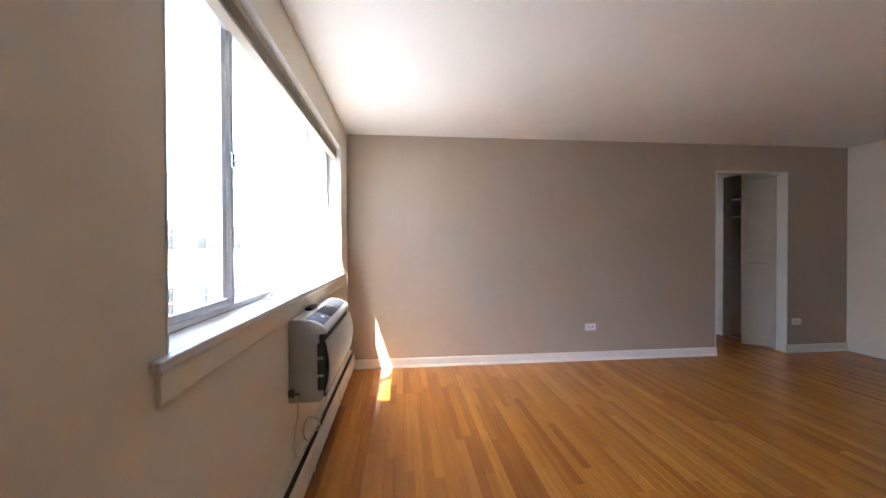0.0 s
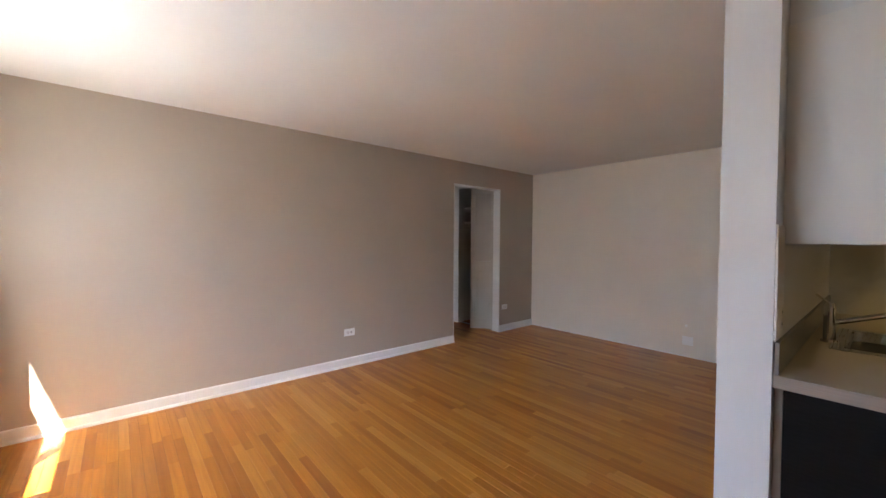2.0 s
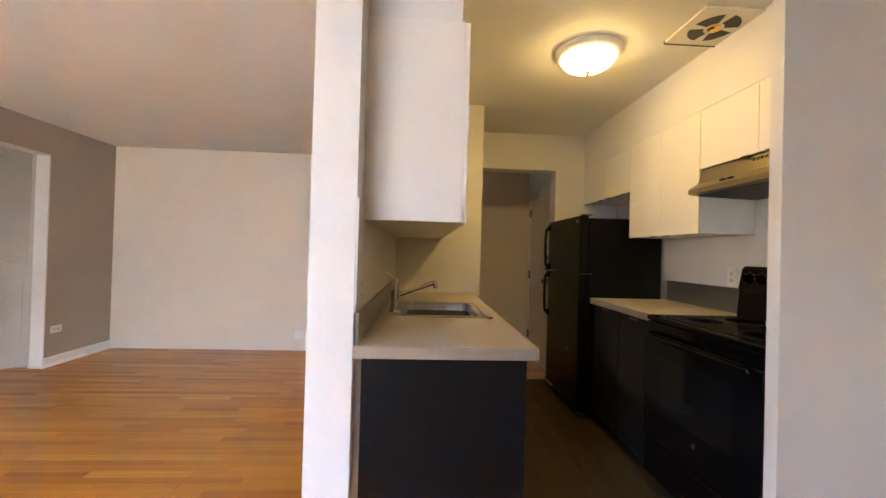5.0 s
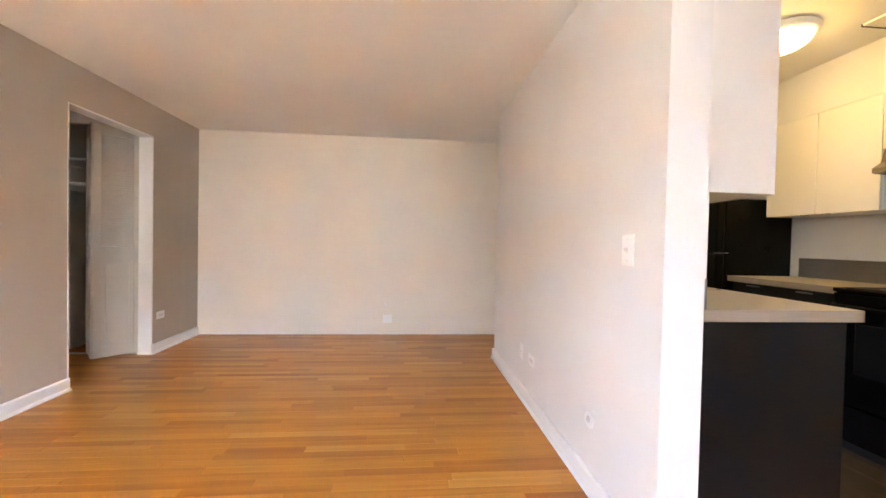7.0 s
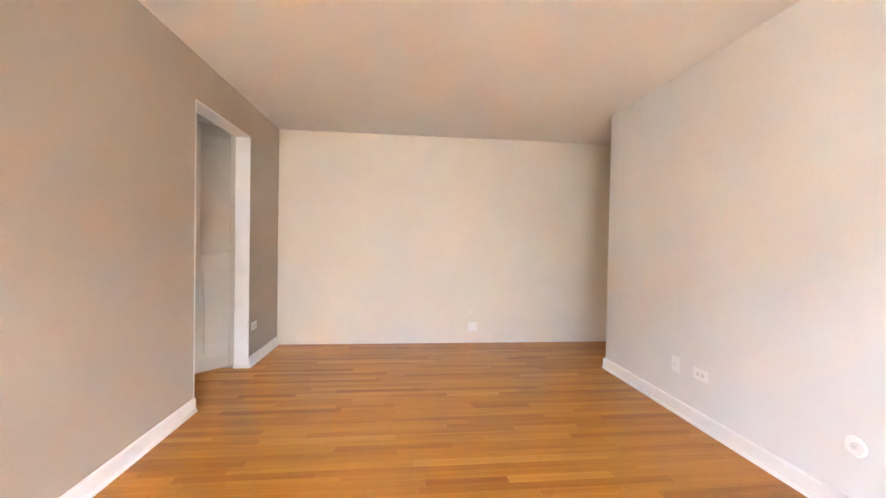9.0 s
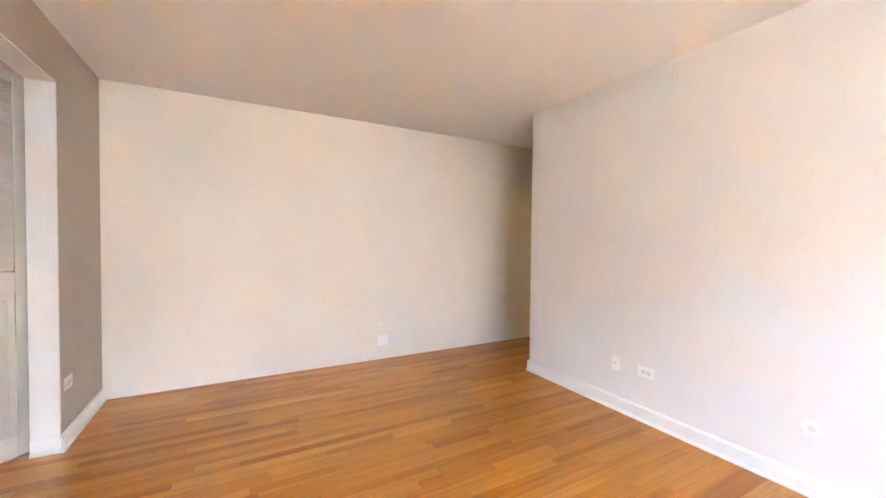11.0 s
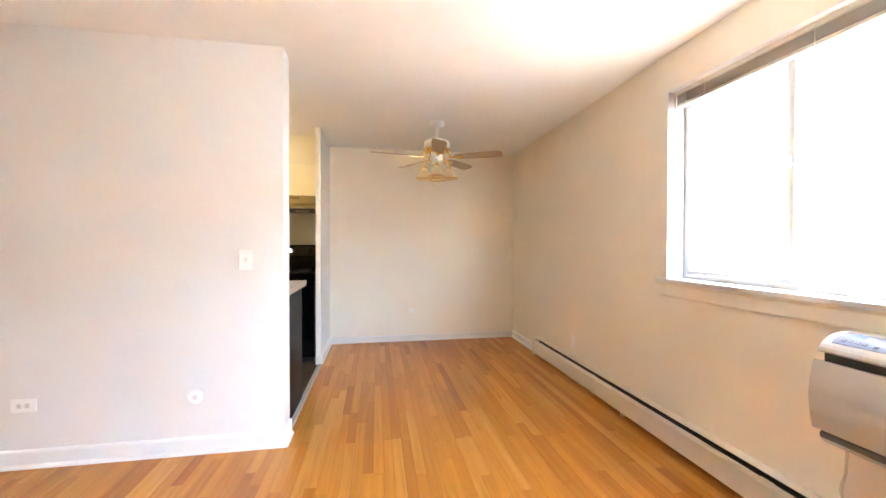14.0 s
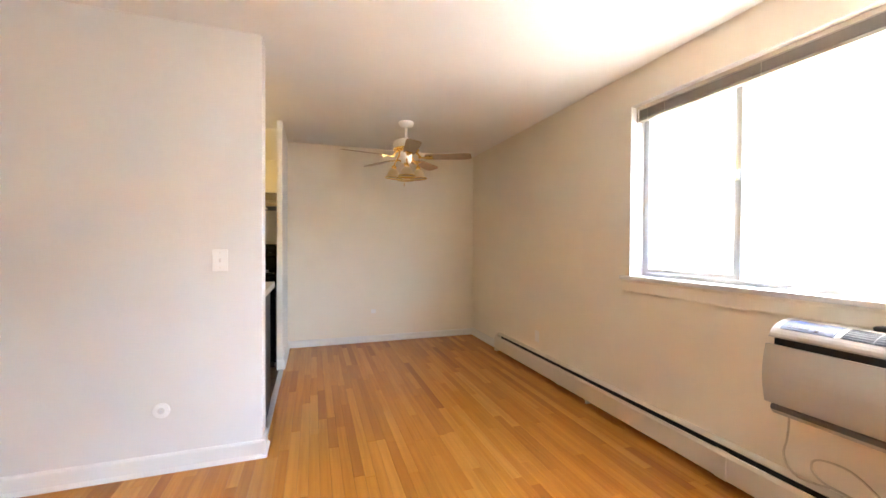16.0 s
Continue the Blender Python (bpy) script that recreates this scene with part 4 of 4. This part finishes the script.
bm = holed_slab((0.024, SX0, SX1, 1.748), (-0.742, SY0, SY1, YB - 0.001), CZ - 0.040, CZ)
part("slab", bm, M_COUNTER, ct)
bm = boxed(0.018, 0.0238, -0.748, YB - 0.001, CZ - 0.041, CZ + 0.0005, 0.001, 1)
box(bm, 0.018, 1.748, -0.7485, -0.7422, CZ - 0.041, CZ + 0.0005, 0.001, 1)
part("edge_band", bm, M_EDGE, ct, "brushed metal edge band")
part("backsplash", boxed(0.024, 1.748, YB - 0.016, YB - 0.001, CZ + 0.0003, CZ + 0.108, 0.002), M_SPLASH, ct, "grey metal backsplash strip")

bm = boxed(0.017, 0.132, -0.133, YB, CZ + 0.109, 1.435, 0.0015, 1)
box(bm, 0.1322, 1.748, -0.133, YB, CZ + 0.109, 1.369, 0.0015, 1)
tagged(part("trim_wall_panel", bm, M_CAB), "thin white panel on the wall between counter and cabinets", "wall panel", kind="structure")

sink = thing("sink", "stainless steel kitchen sink set into the counter", "sink")
bm = bmesh.new()
for b in ((SX0 - 0.02, SX0 + 0.022, SY0 - 0.02, SY1 + 0.03), (SX1 - 0.022, SX1 + 0.02, SY0 - 0.02, SY1 + 0.03), (SX0 + 0.022, SX1 - 0.022, SY0 - 0.02, SY0 + 0.022), (SX0 + 0.022, SX1 - 0.022, SY1 - 0.012, SY1 + 0.03)):
    box(bm, *b, CZ + 0.0006, CZ + 0.004)
part("rim", bm, M_STEEL, sink)


def basin():
    bm = bmesh.new()
    rings = []
    for inset, z in ((0.0, CZ + 0.003), (0.004, CZ - 0.010), (0.012, CZ - 0.150), (0.030, CZ - 0.172), (0.060, CZ - 0.180)):
        ring = []
        x0, x1, y0, y1 = SX0 + 0.022 + inset, SX1 - 0.022 - inset, SY0 + 0.022 + inset, SY1 - 0.012 - inset
        r = 0.045
        for cx, cy, a0 in ((x1 - r, y1 - r, 0), (x0 + r, y1 - r, 90), (x0 + r, y0 + r, 180), (x1 - r, y0 + r, 270)):
            for k in range(7):
                a = radians(a0 + k * 15)
                ring.append(bm.verts.new((cx + r * math.cos(a), cy + r * math.sin(a), z)))
        rings.append(ring)
    for lo, hi in zip(rings, rings[1:]):
        for i in range(len(lo)):
            j = (i + 1) % len(lo)
            bm.faces.new((lo[i], hi[i], hi[j], lo[j]))
    bm.faces.new(rings[-1])
    return bm


part("basin", basin(), M_STEEL, sink, smooth=True)
bm = bmesh.new()
rod(bm, (0.88, -0.45, CZ - 0.1795), (0.88, -0.45, CZ - 0.176), 0.042, 0.038, 24)
part("drain", bm, M_CHROME, sink)
faucet = thing("faucet", "chrome single-lever kitchen faucet", "faucet")
fx, fy = 0.76, -0.205
bm = bmesh.new()
rod(bm, (fx, fy, CZ + 0.0006), (fx, fy, CZ + 0.012), 0.030, 0.026, 24)
rod(bm, (fx, fy, CZ + 0.012), (fx, fy, CZ + 0.150), 0.021, 0.020, 24)
part("post", bm, M_CHROME, faucet)
bm = bmesh.new()
rod(bm, (fx, fy - 0.010, CZ + 0.085), (fx + 0.010, fy - 0.215, CZ + 0.158), 0.012, 0.011, 16)
rod(bm, (fx + 0.010, fy - 0.205, CZ + 0.163), (fx + 0.010, fy - 0.213, CZ + 0.128), 0.013, 0.012, 16)
part("spout", bm, M_CHROME, faucet)
bm = bmesh.new()
rod(bm, (fx, fy, CZ + 0.150), (fx, fy, CZ + 0.172), 0.020, 0.014, 24)
rod(bm, (fx, fy + 0.004, CZ + 0.168), (fx - 0.005, fy + 0.045, CZ + 0.205), 0.005, 0.004, 10)
part("lever", bm, M_CHROME, faucet)
ob = thing("sink_hole_cap", "small chrome cap beside the sink", "cap")
bm = bmesh.new()
rod(bm, (0.60, -0.685, CZ + 0.0006), (0.60, -0.685, CZ + 0.006), 0.012, 0.009, 16)
part("cap", bm, M_CHROME, ob)


def wall_cabinet(label, x0, x1, y_back, y_front, z0, z1, doors, tabs=True):
    c = thing("wall_cabinet", label, "cabinet", "wall cabinets")
    s = 1 if y_front > y_back else -1
    lo, hi = sorted((y_back, y_front - s * 0.0187))
    part("body", boxed(x0, x1, lo, hi, z0, z1, 0.0005, 1), M_CAB, c)
    w = (x1 - x0) / doors
    for k in range(doors):
        lo, hi = sorted((y_front - s * 0.0185, y_front))
        d = part("door", boxed(x0 + k * w + 0.0015, x0 + (k + 1) * w - 0.0015, lo, hi, z0 - 0.002, z1 - 0.003, 0.0012, 1), M_CAB, c)
        if tabs:
            side = x0 + (k + 1) * w - 0.07 if k % 2 == 0 else x0 + k * w + 0.07
            lo, hi = sorted((y_front - s * 0.012, y_front + s * 0.012))
            part("handle", boxed(side - 0.022, side + 0.022, lo, hi, z0 - 0.008, z0 - 0.0025, 0.001, 1), M_ALUDARK, d)
    return c


wall_cabinet("white laminate wall cabinet over the sink", 0.135, 0.93, YB - 0.001, -0.500, 1.372, 2.110, 2, False)
wall_cabinet("white laminate wall cabinet over the counter", 0.932, 1.745, YB - 0.001, -0.500, 1.372, 2.110, 2, False)
tagged(part("soffit_north", boxed(0.150, 1.748, -0.470, YB - 0.001, 2.112, H - 0.001), M_WHITE), "off-white soffit above the wall cabinets", "soffit", kind="structure")
YF = -1.905
wall_cabinet("white laminate wall cabinet over the range hood", 0.078, 0.834, YK + 0.001, YF, 1.775, 2.110, 2)
wall_cabinet("tall white laminate wall cabinet beside the hood", 0.836, 1.566, YK + 0.001, YF, 1.412, 2.110, 2)
wall_cabinet("short white laminate wall cabinet over the refrigerator", 1.568, 2.396, YK + 0.001, YF, 1.765, 2.110, 2)
tagged(part("soffit_south", boxed(0.076, 2.399, YK + 0.001, YF, 2.109, H - 0.001), M_WHITE), "off-white soffit above the wall cabinets", "soffit", kind="structure")

# ---------------------------------------------------------------- kitchen, stove side
base_cabinet("base_cabinet", "dark espresso wood base cabinet between stove and refrigerator", 0.842, 1.580, YK + 0.002, -1.655, 2)
ct2 = thing("counter_top", "short grey-beige laminate counter top between stove and refrigerator", "counter top", "counter tops")
part("slab", boxed(0.842, 1.604, YK + 0.001, -1.640, CZ - 0.040, CZ), M_COUNTER, ct2)
bm = boxed(0.842, 1.604, -1.6398, -1.634, CZ - 0.041, CZ + 0.0005, 0.001, 1)
box(bm, 1.6042, 1.609, YK + 0.001, -1.634, CZ - 0.041, CZ + 0.0005, 0.001, 1)
part("edge_band", bm, M_EDGE, ct2, "brushed metal edge band")
part("backsplash", boxed(0.842, 1.585, YK + 0.001, YK + 0.016, CZ + 0.0003, CZ + 0.150, 0.002), M_SPLASH, ct2, "grey metal backsplash strip")


def refrigerator():
    f = thing("refrigerator", "black top-freezer refrigerator with curved handles", "refrigerator")
    x0, x1, yb, yd, yf = 1.632, 2.375, YK + 0.03, -1.625, -1.555
    part("cabinet", boxed(x0 + 0.004, x1 - 0.004, yb, yd - 0.006, 0.045, 1.560, 0.006), M_FRIDGE, f)
    for z0, z1 in ((0.075, 1.118), (1.128, 1.580)):
        d = part("door", boxed(x0, x1, yd, yf, z0, z1, 0.012, 3), M_FRIDGE, f)
        hx = x1 - 0.055
        if z0 < 1:
            za, zb = 0.72, 1.090
        else:
            za, zb = 1.150, 1.525
        tube("handle", [(hx, yf - 0.002, za), (hx, yf + 0.034, za + 0.012), (hx, yf + 0.043, za + 0.07), (hx, yf + 0.047, (za + zb) / 2), (hx, yf + 0.043, zb - 0.07), (hx, yf + 0.034, zb - 0.012), (hx, yf - 0.002, zb)], 0.012, M_BLACK, d, "curved black handle")
        for zm in (za + 0.0075, zb - 0.0075):
            part("handle_mount", boxed(hx - 0.016, hx + 0.016, yf - 0.001, yf + 0.030, zm - 0.0275, zm + 0.0275, 0.006), M_BLACK, d)
        if z0 > 1:
            bm = bmesh.new()
            rod(bm, (x0 + 0.055, yf, 1.535), (x0 + 0.055, yf + 0.003, 1.535), 0.013, None, 20)
            part("badge", bm, M_CHROME, d, "small round silver badge")
    bm = boxed(x0 - 0.006, x0 + 0.05, yd - 0.03, yf - 0.012, 1.1185, 1.1275, 0.002, 1)
    part("middle_hinge", bm, M_CHROME, f, "chrome middle hinge")
    part("top_hinge", boxed(x0 + 0.01, x0 + 0.055, yd - 0.03, yf - 0.02, 1.5805, 1.589, 0.003), M_BLACK, f)
    part("toe_grille", boxed(x0 + 0.02, x1 - 0.02, yd - 0.04, yd - 0.004, 0.012, 0.072, 0.003), M_DARKSLOT, f)
    for x in (x0 + 0.05, x1 - 0.05):
        for y in (yd - 0.05, yb + 0.06):
            bm = bmesh.new()
            rod(bm, (x, y, 0.0), (x, y, 0.045), 0.018, 0.014, 14)
            part("foot", bm, M_GREY, f)
    bm = bmesh.new()
    rod(bm, (x0 + 0.004, yd + 0.01, 0.035), (x0 + 0.03, yd + 0.01, 0.035), 0.012, None, 12)
    box(bm, x0 + 0.002, x0 + 0.06, yd - 0.02, yf - 0.02, 0.040, 0.052, 0.002, 1)
    part("lower_hinge", bm, M_CHROME, f, "bright lower hinge")
    return f


refrigerator()


def stove():
    s = thing("stove", "glossy black electric stove with a glass top", "stove")
    x0, x1, yb, yf = 0.084, 0.838, YK + 0.012, -1.640
    part("body", boxed(x0, x1, yb, yf - 0.002, 0.06, 0.918, 0.004), M_BLACK, s)
    top = part("cooktop", boxed(x0 - 0.003, x1 + 0.003, yb + 0.08, yf + 0.022, 0.919, 0.944, 0.008, 3), M_BLACK, s)
    part("glass_plate", boxed(x0 + 0.03, x1 - 0.03, yb + 0.10, yf - 0.02, 0.9442, 0.947, 0.001, 1), M_OVENGLASS, top, "black ceramic glass")
    for cx, cy, r in ((0.27, -1.80, 0.105), (0.64, -1.80, 0.085), (0.27, -2.04, 0.080), (0.64, -2.04, 0.105)):
        bm = bmesh.new()
        out = [(r, 0.9471), (r, 0.9474), (r - 0.004, 0.9474), (r - 0.004, 0.9471)]
        lathe(bm, (cx, cy, 0), out, 40)
        part("burner_ring", bm, M_GREY, top)
    # raised control panel at the back
    bm = prism(bmesh.new(), [(yb, 0.945), (yb + 0.085, 0.945), (yb + 0.070, 1.09), (yb + 0.078, 1.10), (yb + 0.055, 1.215), (yb + 0.040, 1.230), (yb, 1.230)], "x", x0, x1)
    bmesh.ops.bevel(bm, geom=[e for e in bm.edges if abs(e.verts[0].co.x - e.verts[1].co.x) > 0.1], offset=0.004, segments=2, affect="EDGES")
    guard = part("backguard", bm, M_BLACK, s)
    for x in (0.150, 0.225, 0.70, 0.775):
        bm = bmesh.new()
        rod(bm, (x, yb + 0.066, 1.160), (x, yb + 0.088, 1.164), 0.024, 0.021, 24)
        box(bm, x - 0.004, x + 0.004, yb + 0.086, yb + 0.104, 1.142, 1.184, 0.002, 1)
        part("knob", bm, M_BLACK, guard)
        for k in range(8):
            a = k * math.tau / 8
            part("dial_mark", boxed(x + 0.034 * math.cos(a) - 0.002, x + 0.034 * math.cos(a) + 0.002, yb + 0.058, yb + 0.0715, 1.163 + 0.034 * math.sin(a) - 0.002, 1.163 + 0.034 * math.sin(a) + 0.002), M_GREY, guard)
    part("clock_window", boxed(0.39, 0.53, yb + 0.060, yb + 0.0695, 1.135, 1.190, 0.002), M_OVENGLASS, guard)
    tx = bpy.data.curves.new("clock", "FONT")
    tx.body, tx.size, tx.extrude, tx.align_x, tx.align_y = "12:42", 0.028, 0.0004, "CENTER", "CENTER"
    tx.materials.append(M_DISPLAY)
    cl = new("clock_digits", tx)
    cl.matrix_world = Matrix.Translation((0.46, yb + 0.0705, 1.163)) @ Matrix.Rotation(math.pi, 4, "Z") @ Matrix.Rotation(radians(90), 4, "X")
    cl.parent = guard
    # oven door, window, handle and drawer
    d = part("oven_door", boxed(x0 + 0.004, x1 - 0.004, yf, yf + 0.036, 0.285, 0.855, 0.008, 3), M_BLACK, s)
    part("oven_window", boxed(x0 + 0.135, x1 - 0.135, yf + 0.0355, yf + 0.039, 0.470, 0.755, 0.002), M_OVENGLASS, d, "dark oven window")
    bm = bmesh.new()
    box(bm, x0 + 0.120, x1 - 0.120, yf + 0.0355, yf + 0.0385, 0.456, 0.4695, 0.001, 1)
    box(bm, x0 + 0.120, x0 + 0.1345, yf + 0.0355, yf + 0.0385, 0.470, 0.768, 0.001, 1)
    box(bm, x1 - 0.1345, x1 - 0.120, yf + 0.0355, yf + 0.0385, 0.470, 0.768, 0.001, 1)
    part("window_border", bm, M_BLACK, d)
    bm = bmesh.new()
    box(bm, x0 + 0.03, x1 - 0.03, yf + 0.055, yf + 0.080, 0.832, 0.858, 0.010, 3)
    box(bm, x0 + 0.05, x0 + 0.085, yf + 0.034, yf + 0.060, 0.835, 0.856, 0.003)
    box(bm, x1 - 0.085, x1 - 0.05, yf + 0.034, yf + 0.060, 0.835, 0.856, 0.003)
    part("handle", bm, M_BLACK, d)
    part("vent_strip", boxed(x0 + 0.006, x1 - 0.006, yf, yf + 0.020, 0.862, 0.915, 0.003), M_BLACK, s)
    bm = bmesh.new()
    rod(bm, (0.435, yf + 0.036, 0.405), (0.435, yf + 0.039, 0.405), 0.013, None, 20)
    part("badge", bm, M_CHROME, d, "small round silver badge")
    part("drawer", boxed(x0 + 0.004, x1 - 0.004, yf, yf + 0.030, 0.085, 0.275, 0.008, 3), M_BLACK, s)
    part("plinth", boxed(x0 + 0.02, x1 - 0.02, yb + 0.02, yf - 0.04, 0.0, 0.060), M_DARKSLOT, s)
    return s


stove()

hood = thing("range_hood", "almond steel range hood under the wall cabinet", "range hood")
bm = prism(bmesh.new(), [(YK + 0.001, 1.610), (-1.862, 1.622), (-1.838, 1.626), (-1.838, 1.652), (-1.895, 1.690), (-1.918, 1.772), (YK + 0.001, 1.772)], "x", 0.080, 0.832)
part("canopy", bm, M_HOOD, hood)
part("filter", prism(bmesh.new(), [(YK + 0.03, 1.606), (-1.875, 1.616), (-1.875, 1.6185), (YK + 0.03, 1.6085)], "x", 0.10, 0.812), M_DARKSLOT, hood, "dark underside filter")
for k in range(9):
    x = 0.30 + k * 0.022
    part("vent_slot", boxed(x, x + 0.014, -1.925, -1.9085, 1.712, 1.752), M_DARKSLOT, hood)
for x in (0.55, 0.60):
    part("switch", boxed(x, x + 0.03, -1.872, -1.855, 1.668, 1.678, 0.002, 1), M_DARKSLOT, hood)
part("lamp_lens", boxed(0.20, 0.34, -2.02, -1.92, 1.600, 1.613, 0.003), M_SHADE, hood)

lamp = thing("ceiling_light", "lit frosted dome ceiling light with a white rim", "ceiling light")
LX, LY = 0.88, -1.26
part("rim", lathe(bmesh.new(), (LX, LY, 0), [(0.168, H - 0.001), (0.182, H - 0.006), (0.182, H - 0.014), (0.175, H - 0.018), (0.175, H - 0.026), (0.166, H - 0.036), (0.156, H - 0.042), (0.140, H - 0.044)], 48), M_PLASTIC, lamp, "white stepped rim", True)
dome = [(0.149, H - 0.044)]
for i in range(1, 9):
    a = radians(i * 10.5)
    dome.append((0.149 * math.cos(a), H - 0.044 - 0.070 * math.sin(a)))
part("dome", lathe(bmesh.new(), (LX, LY, 0), dome, 48), M_DOME, lamp, "glowing frosted glass dome", True)
part("finial", lathe(bmesh.new(), (LX, LY, 0), [(0.012, H - 0.117), (0.014, H - 0.124), (0.008, H - 0.132), (0.009, H - 0.138), (0.002, H - 0.144)], 16), M_BRASS, lamp, "small brass finial", True)

fan = thing("exhaust_fan", "square white ceiling exhaust fan with a dark slotted grille", "exhaust fan")
EX, EY, ER = 0.585, -1.775, 0.155
part("cover", boxed(EX - ER, EX + ER, EY - ER, EY + ER, H - 0.014, H - 0.001, 0.004), M_CAB, fan)
part("hub", lathe(bmesh.new(), (EX, EY, 0), [(0.030, H - 0.0145), (0.030, H - 0.020), (0.020, H - 0.026), (0.005, H - 0.028)], 24), M_BRASS, fan, "small brass hub")
for k in range(4):
    a0, a1 = radians(k * 90 + 12), radians(k * 90 + 78)
    out = [(EX + 0.045 * math.cos(a0 + (a1 - a0) * i / 7), EY + 0.045 * math.sin(a0 + (a1 - a0) * i / 7)) for i in range(8)]
    out += [(EX + 0.112 * math.cos(a1 - (a1 - a0) * i / 7), EY + 0.112 * math.sin(a1 - (a1 - a0) * i / 7)) for i in range(8)]
    part("slot", prism(bmesh.new(), out, "z", H - 0.0155, H - 0.0135), M_DARKSLOT, fan)
# solid black strip paints the shaded gap along the cover's side
bm = boxed(EX + ER, EX + ER + 0.006, EY - ER, EY + ER, H - 0.016, H - 0.001)
part("edge_gap", bm, M_DARKSLOT, fan)


# ---------------------------------------------------------------- floor strips, last
def strip_data(width, length, thick=0.013, chamfer=0.0007):
    """Corners and faces of one strip, centred on its top, lying along y."""
    w, l, c = width / 2, length / 2, chamfer
    vs = []
    for a, b, z in ((w, l, -thick), (w, l, -c), (w - c, l - c, 0.0)):
        vs += [(-a, -b, z), (a, -b, z), (a, b, z), (-a, b, z)]
    fs = [(8, 9, 10, 11)]
    for lo in (0, 4):
        for i in range(4):
            j = (i + 1) % 4
            fs.append((lo + i, lo + j, lo + 4 + j, lo + 4 + i))
    return vs, fs


def lay(x_lo, x_hi, spans, width, lengths, rng):
    """Centres and lengths of strips that fill columns of a floor."""
    out = []
    n = round((x_hi - x_lo) / width)
    for i in range(n):
        x = x_lo + (i + 0.5) * width
        y0, y1 = spans(x)
        y = y0 - rng.random() * 0.5
        while y < y1:
            l = rng.choice(lengths)
            a, b = max(y, y0), min(y + l, y1)
            if b - a > 0.02:
                out.append((x, (a + b) / 2, round(b - a, 2)))
            y += l
    return out


rng = random.Random(11)
STRIP = 0.057


def oak_span(x):
    if x < 0.03:
        return (YS, YN)
    if x < 1.72:
        return (-0.02, YN)
    if x < 2.58:
        return (-0.02, 5.5)
    return (-1.69, 5.5)


strips = lay(XW, XE, oak_span, STRIP, (0.42, 0.55, 0.68, 0.8, 0.95, 1.15, 1.3), rng)
near = [s for s in strips if -2.3 < s[0] < 0.75 and -1.0 < s[1] < 3.0]
near = near[:300]
chosen = set(near)
meshes = {}
for x, y, l in near:
    if l not in meshes:
        vs, fs = strip_data(STRIP - 0.0006, l - 0.0006)
        me = bpy.data.meshes.new("strip")
        me.from_pydata(vs, [], fs)
        me.materials.append(M_OAK)
        meshes[l] = me
    ob = new("strip", meshes[l])
    ob.location = (x, y, 0)
    ob.parent = floor
vs_all, fs_all = [], []
for x, y, l in strips:
    if (x, y, l) in chosen:
        continue
    vs, fs = strip_data(STRIP - 0.0006, l - 0.0006)
    base = len(vs_all)
    vs_all += [(a + x, b + y, c) for a, b, c in vs]
    fs_all += [tuple(base + i for i in f) for f in fs]
me = bpy.data.meshes.new("strips")
me.from_pydata(vs_all, [], fs_all)
me.materials.append(M_OAK_REST)
rest = new("strips", me)
rest.parent = floor
tagged(rest, "honey oak floor strips", kind="stuff")

rng = random.Random(5)
VW = 0.15
for i in range(14):
    y = -0.125 - (i + 0.5) * VW
    x = 0.03 - rng.random() * 0.9
    while x < 2.6:
        a, b = max(x, 0.03), min(x + 1.22, 2.6)
        y_lo, y_hi = max(y - VW / 2, YK), y + VW / 2
        if b - a > 0.03:
            vs, fs = strip_data(b - a - 0.001, y_hi - y_lo - 0.001, 0.008, 0.0006)
            me = bpy.data.meshes.new("vinyl_plank")
            me.from_pydata(vs, [], fs)
            me.materials.append(M_VINYL)
            ob = new("vinyl_plank", me)
            ob.location = ((a + b) / 2, (y_lo + y_hi) / 2, 0)
            ob.parent = kfloor
        x += 1.22
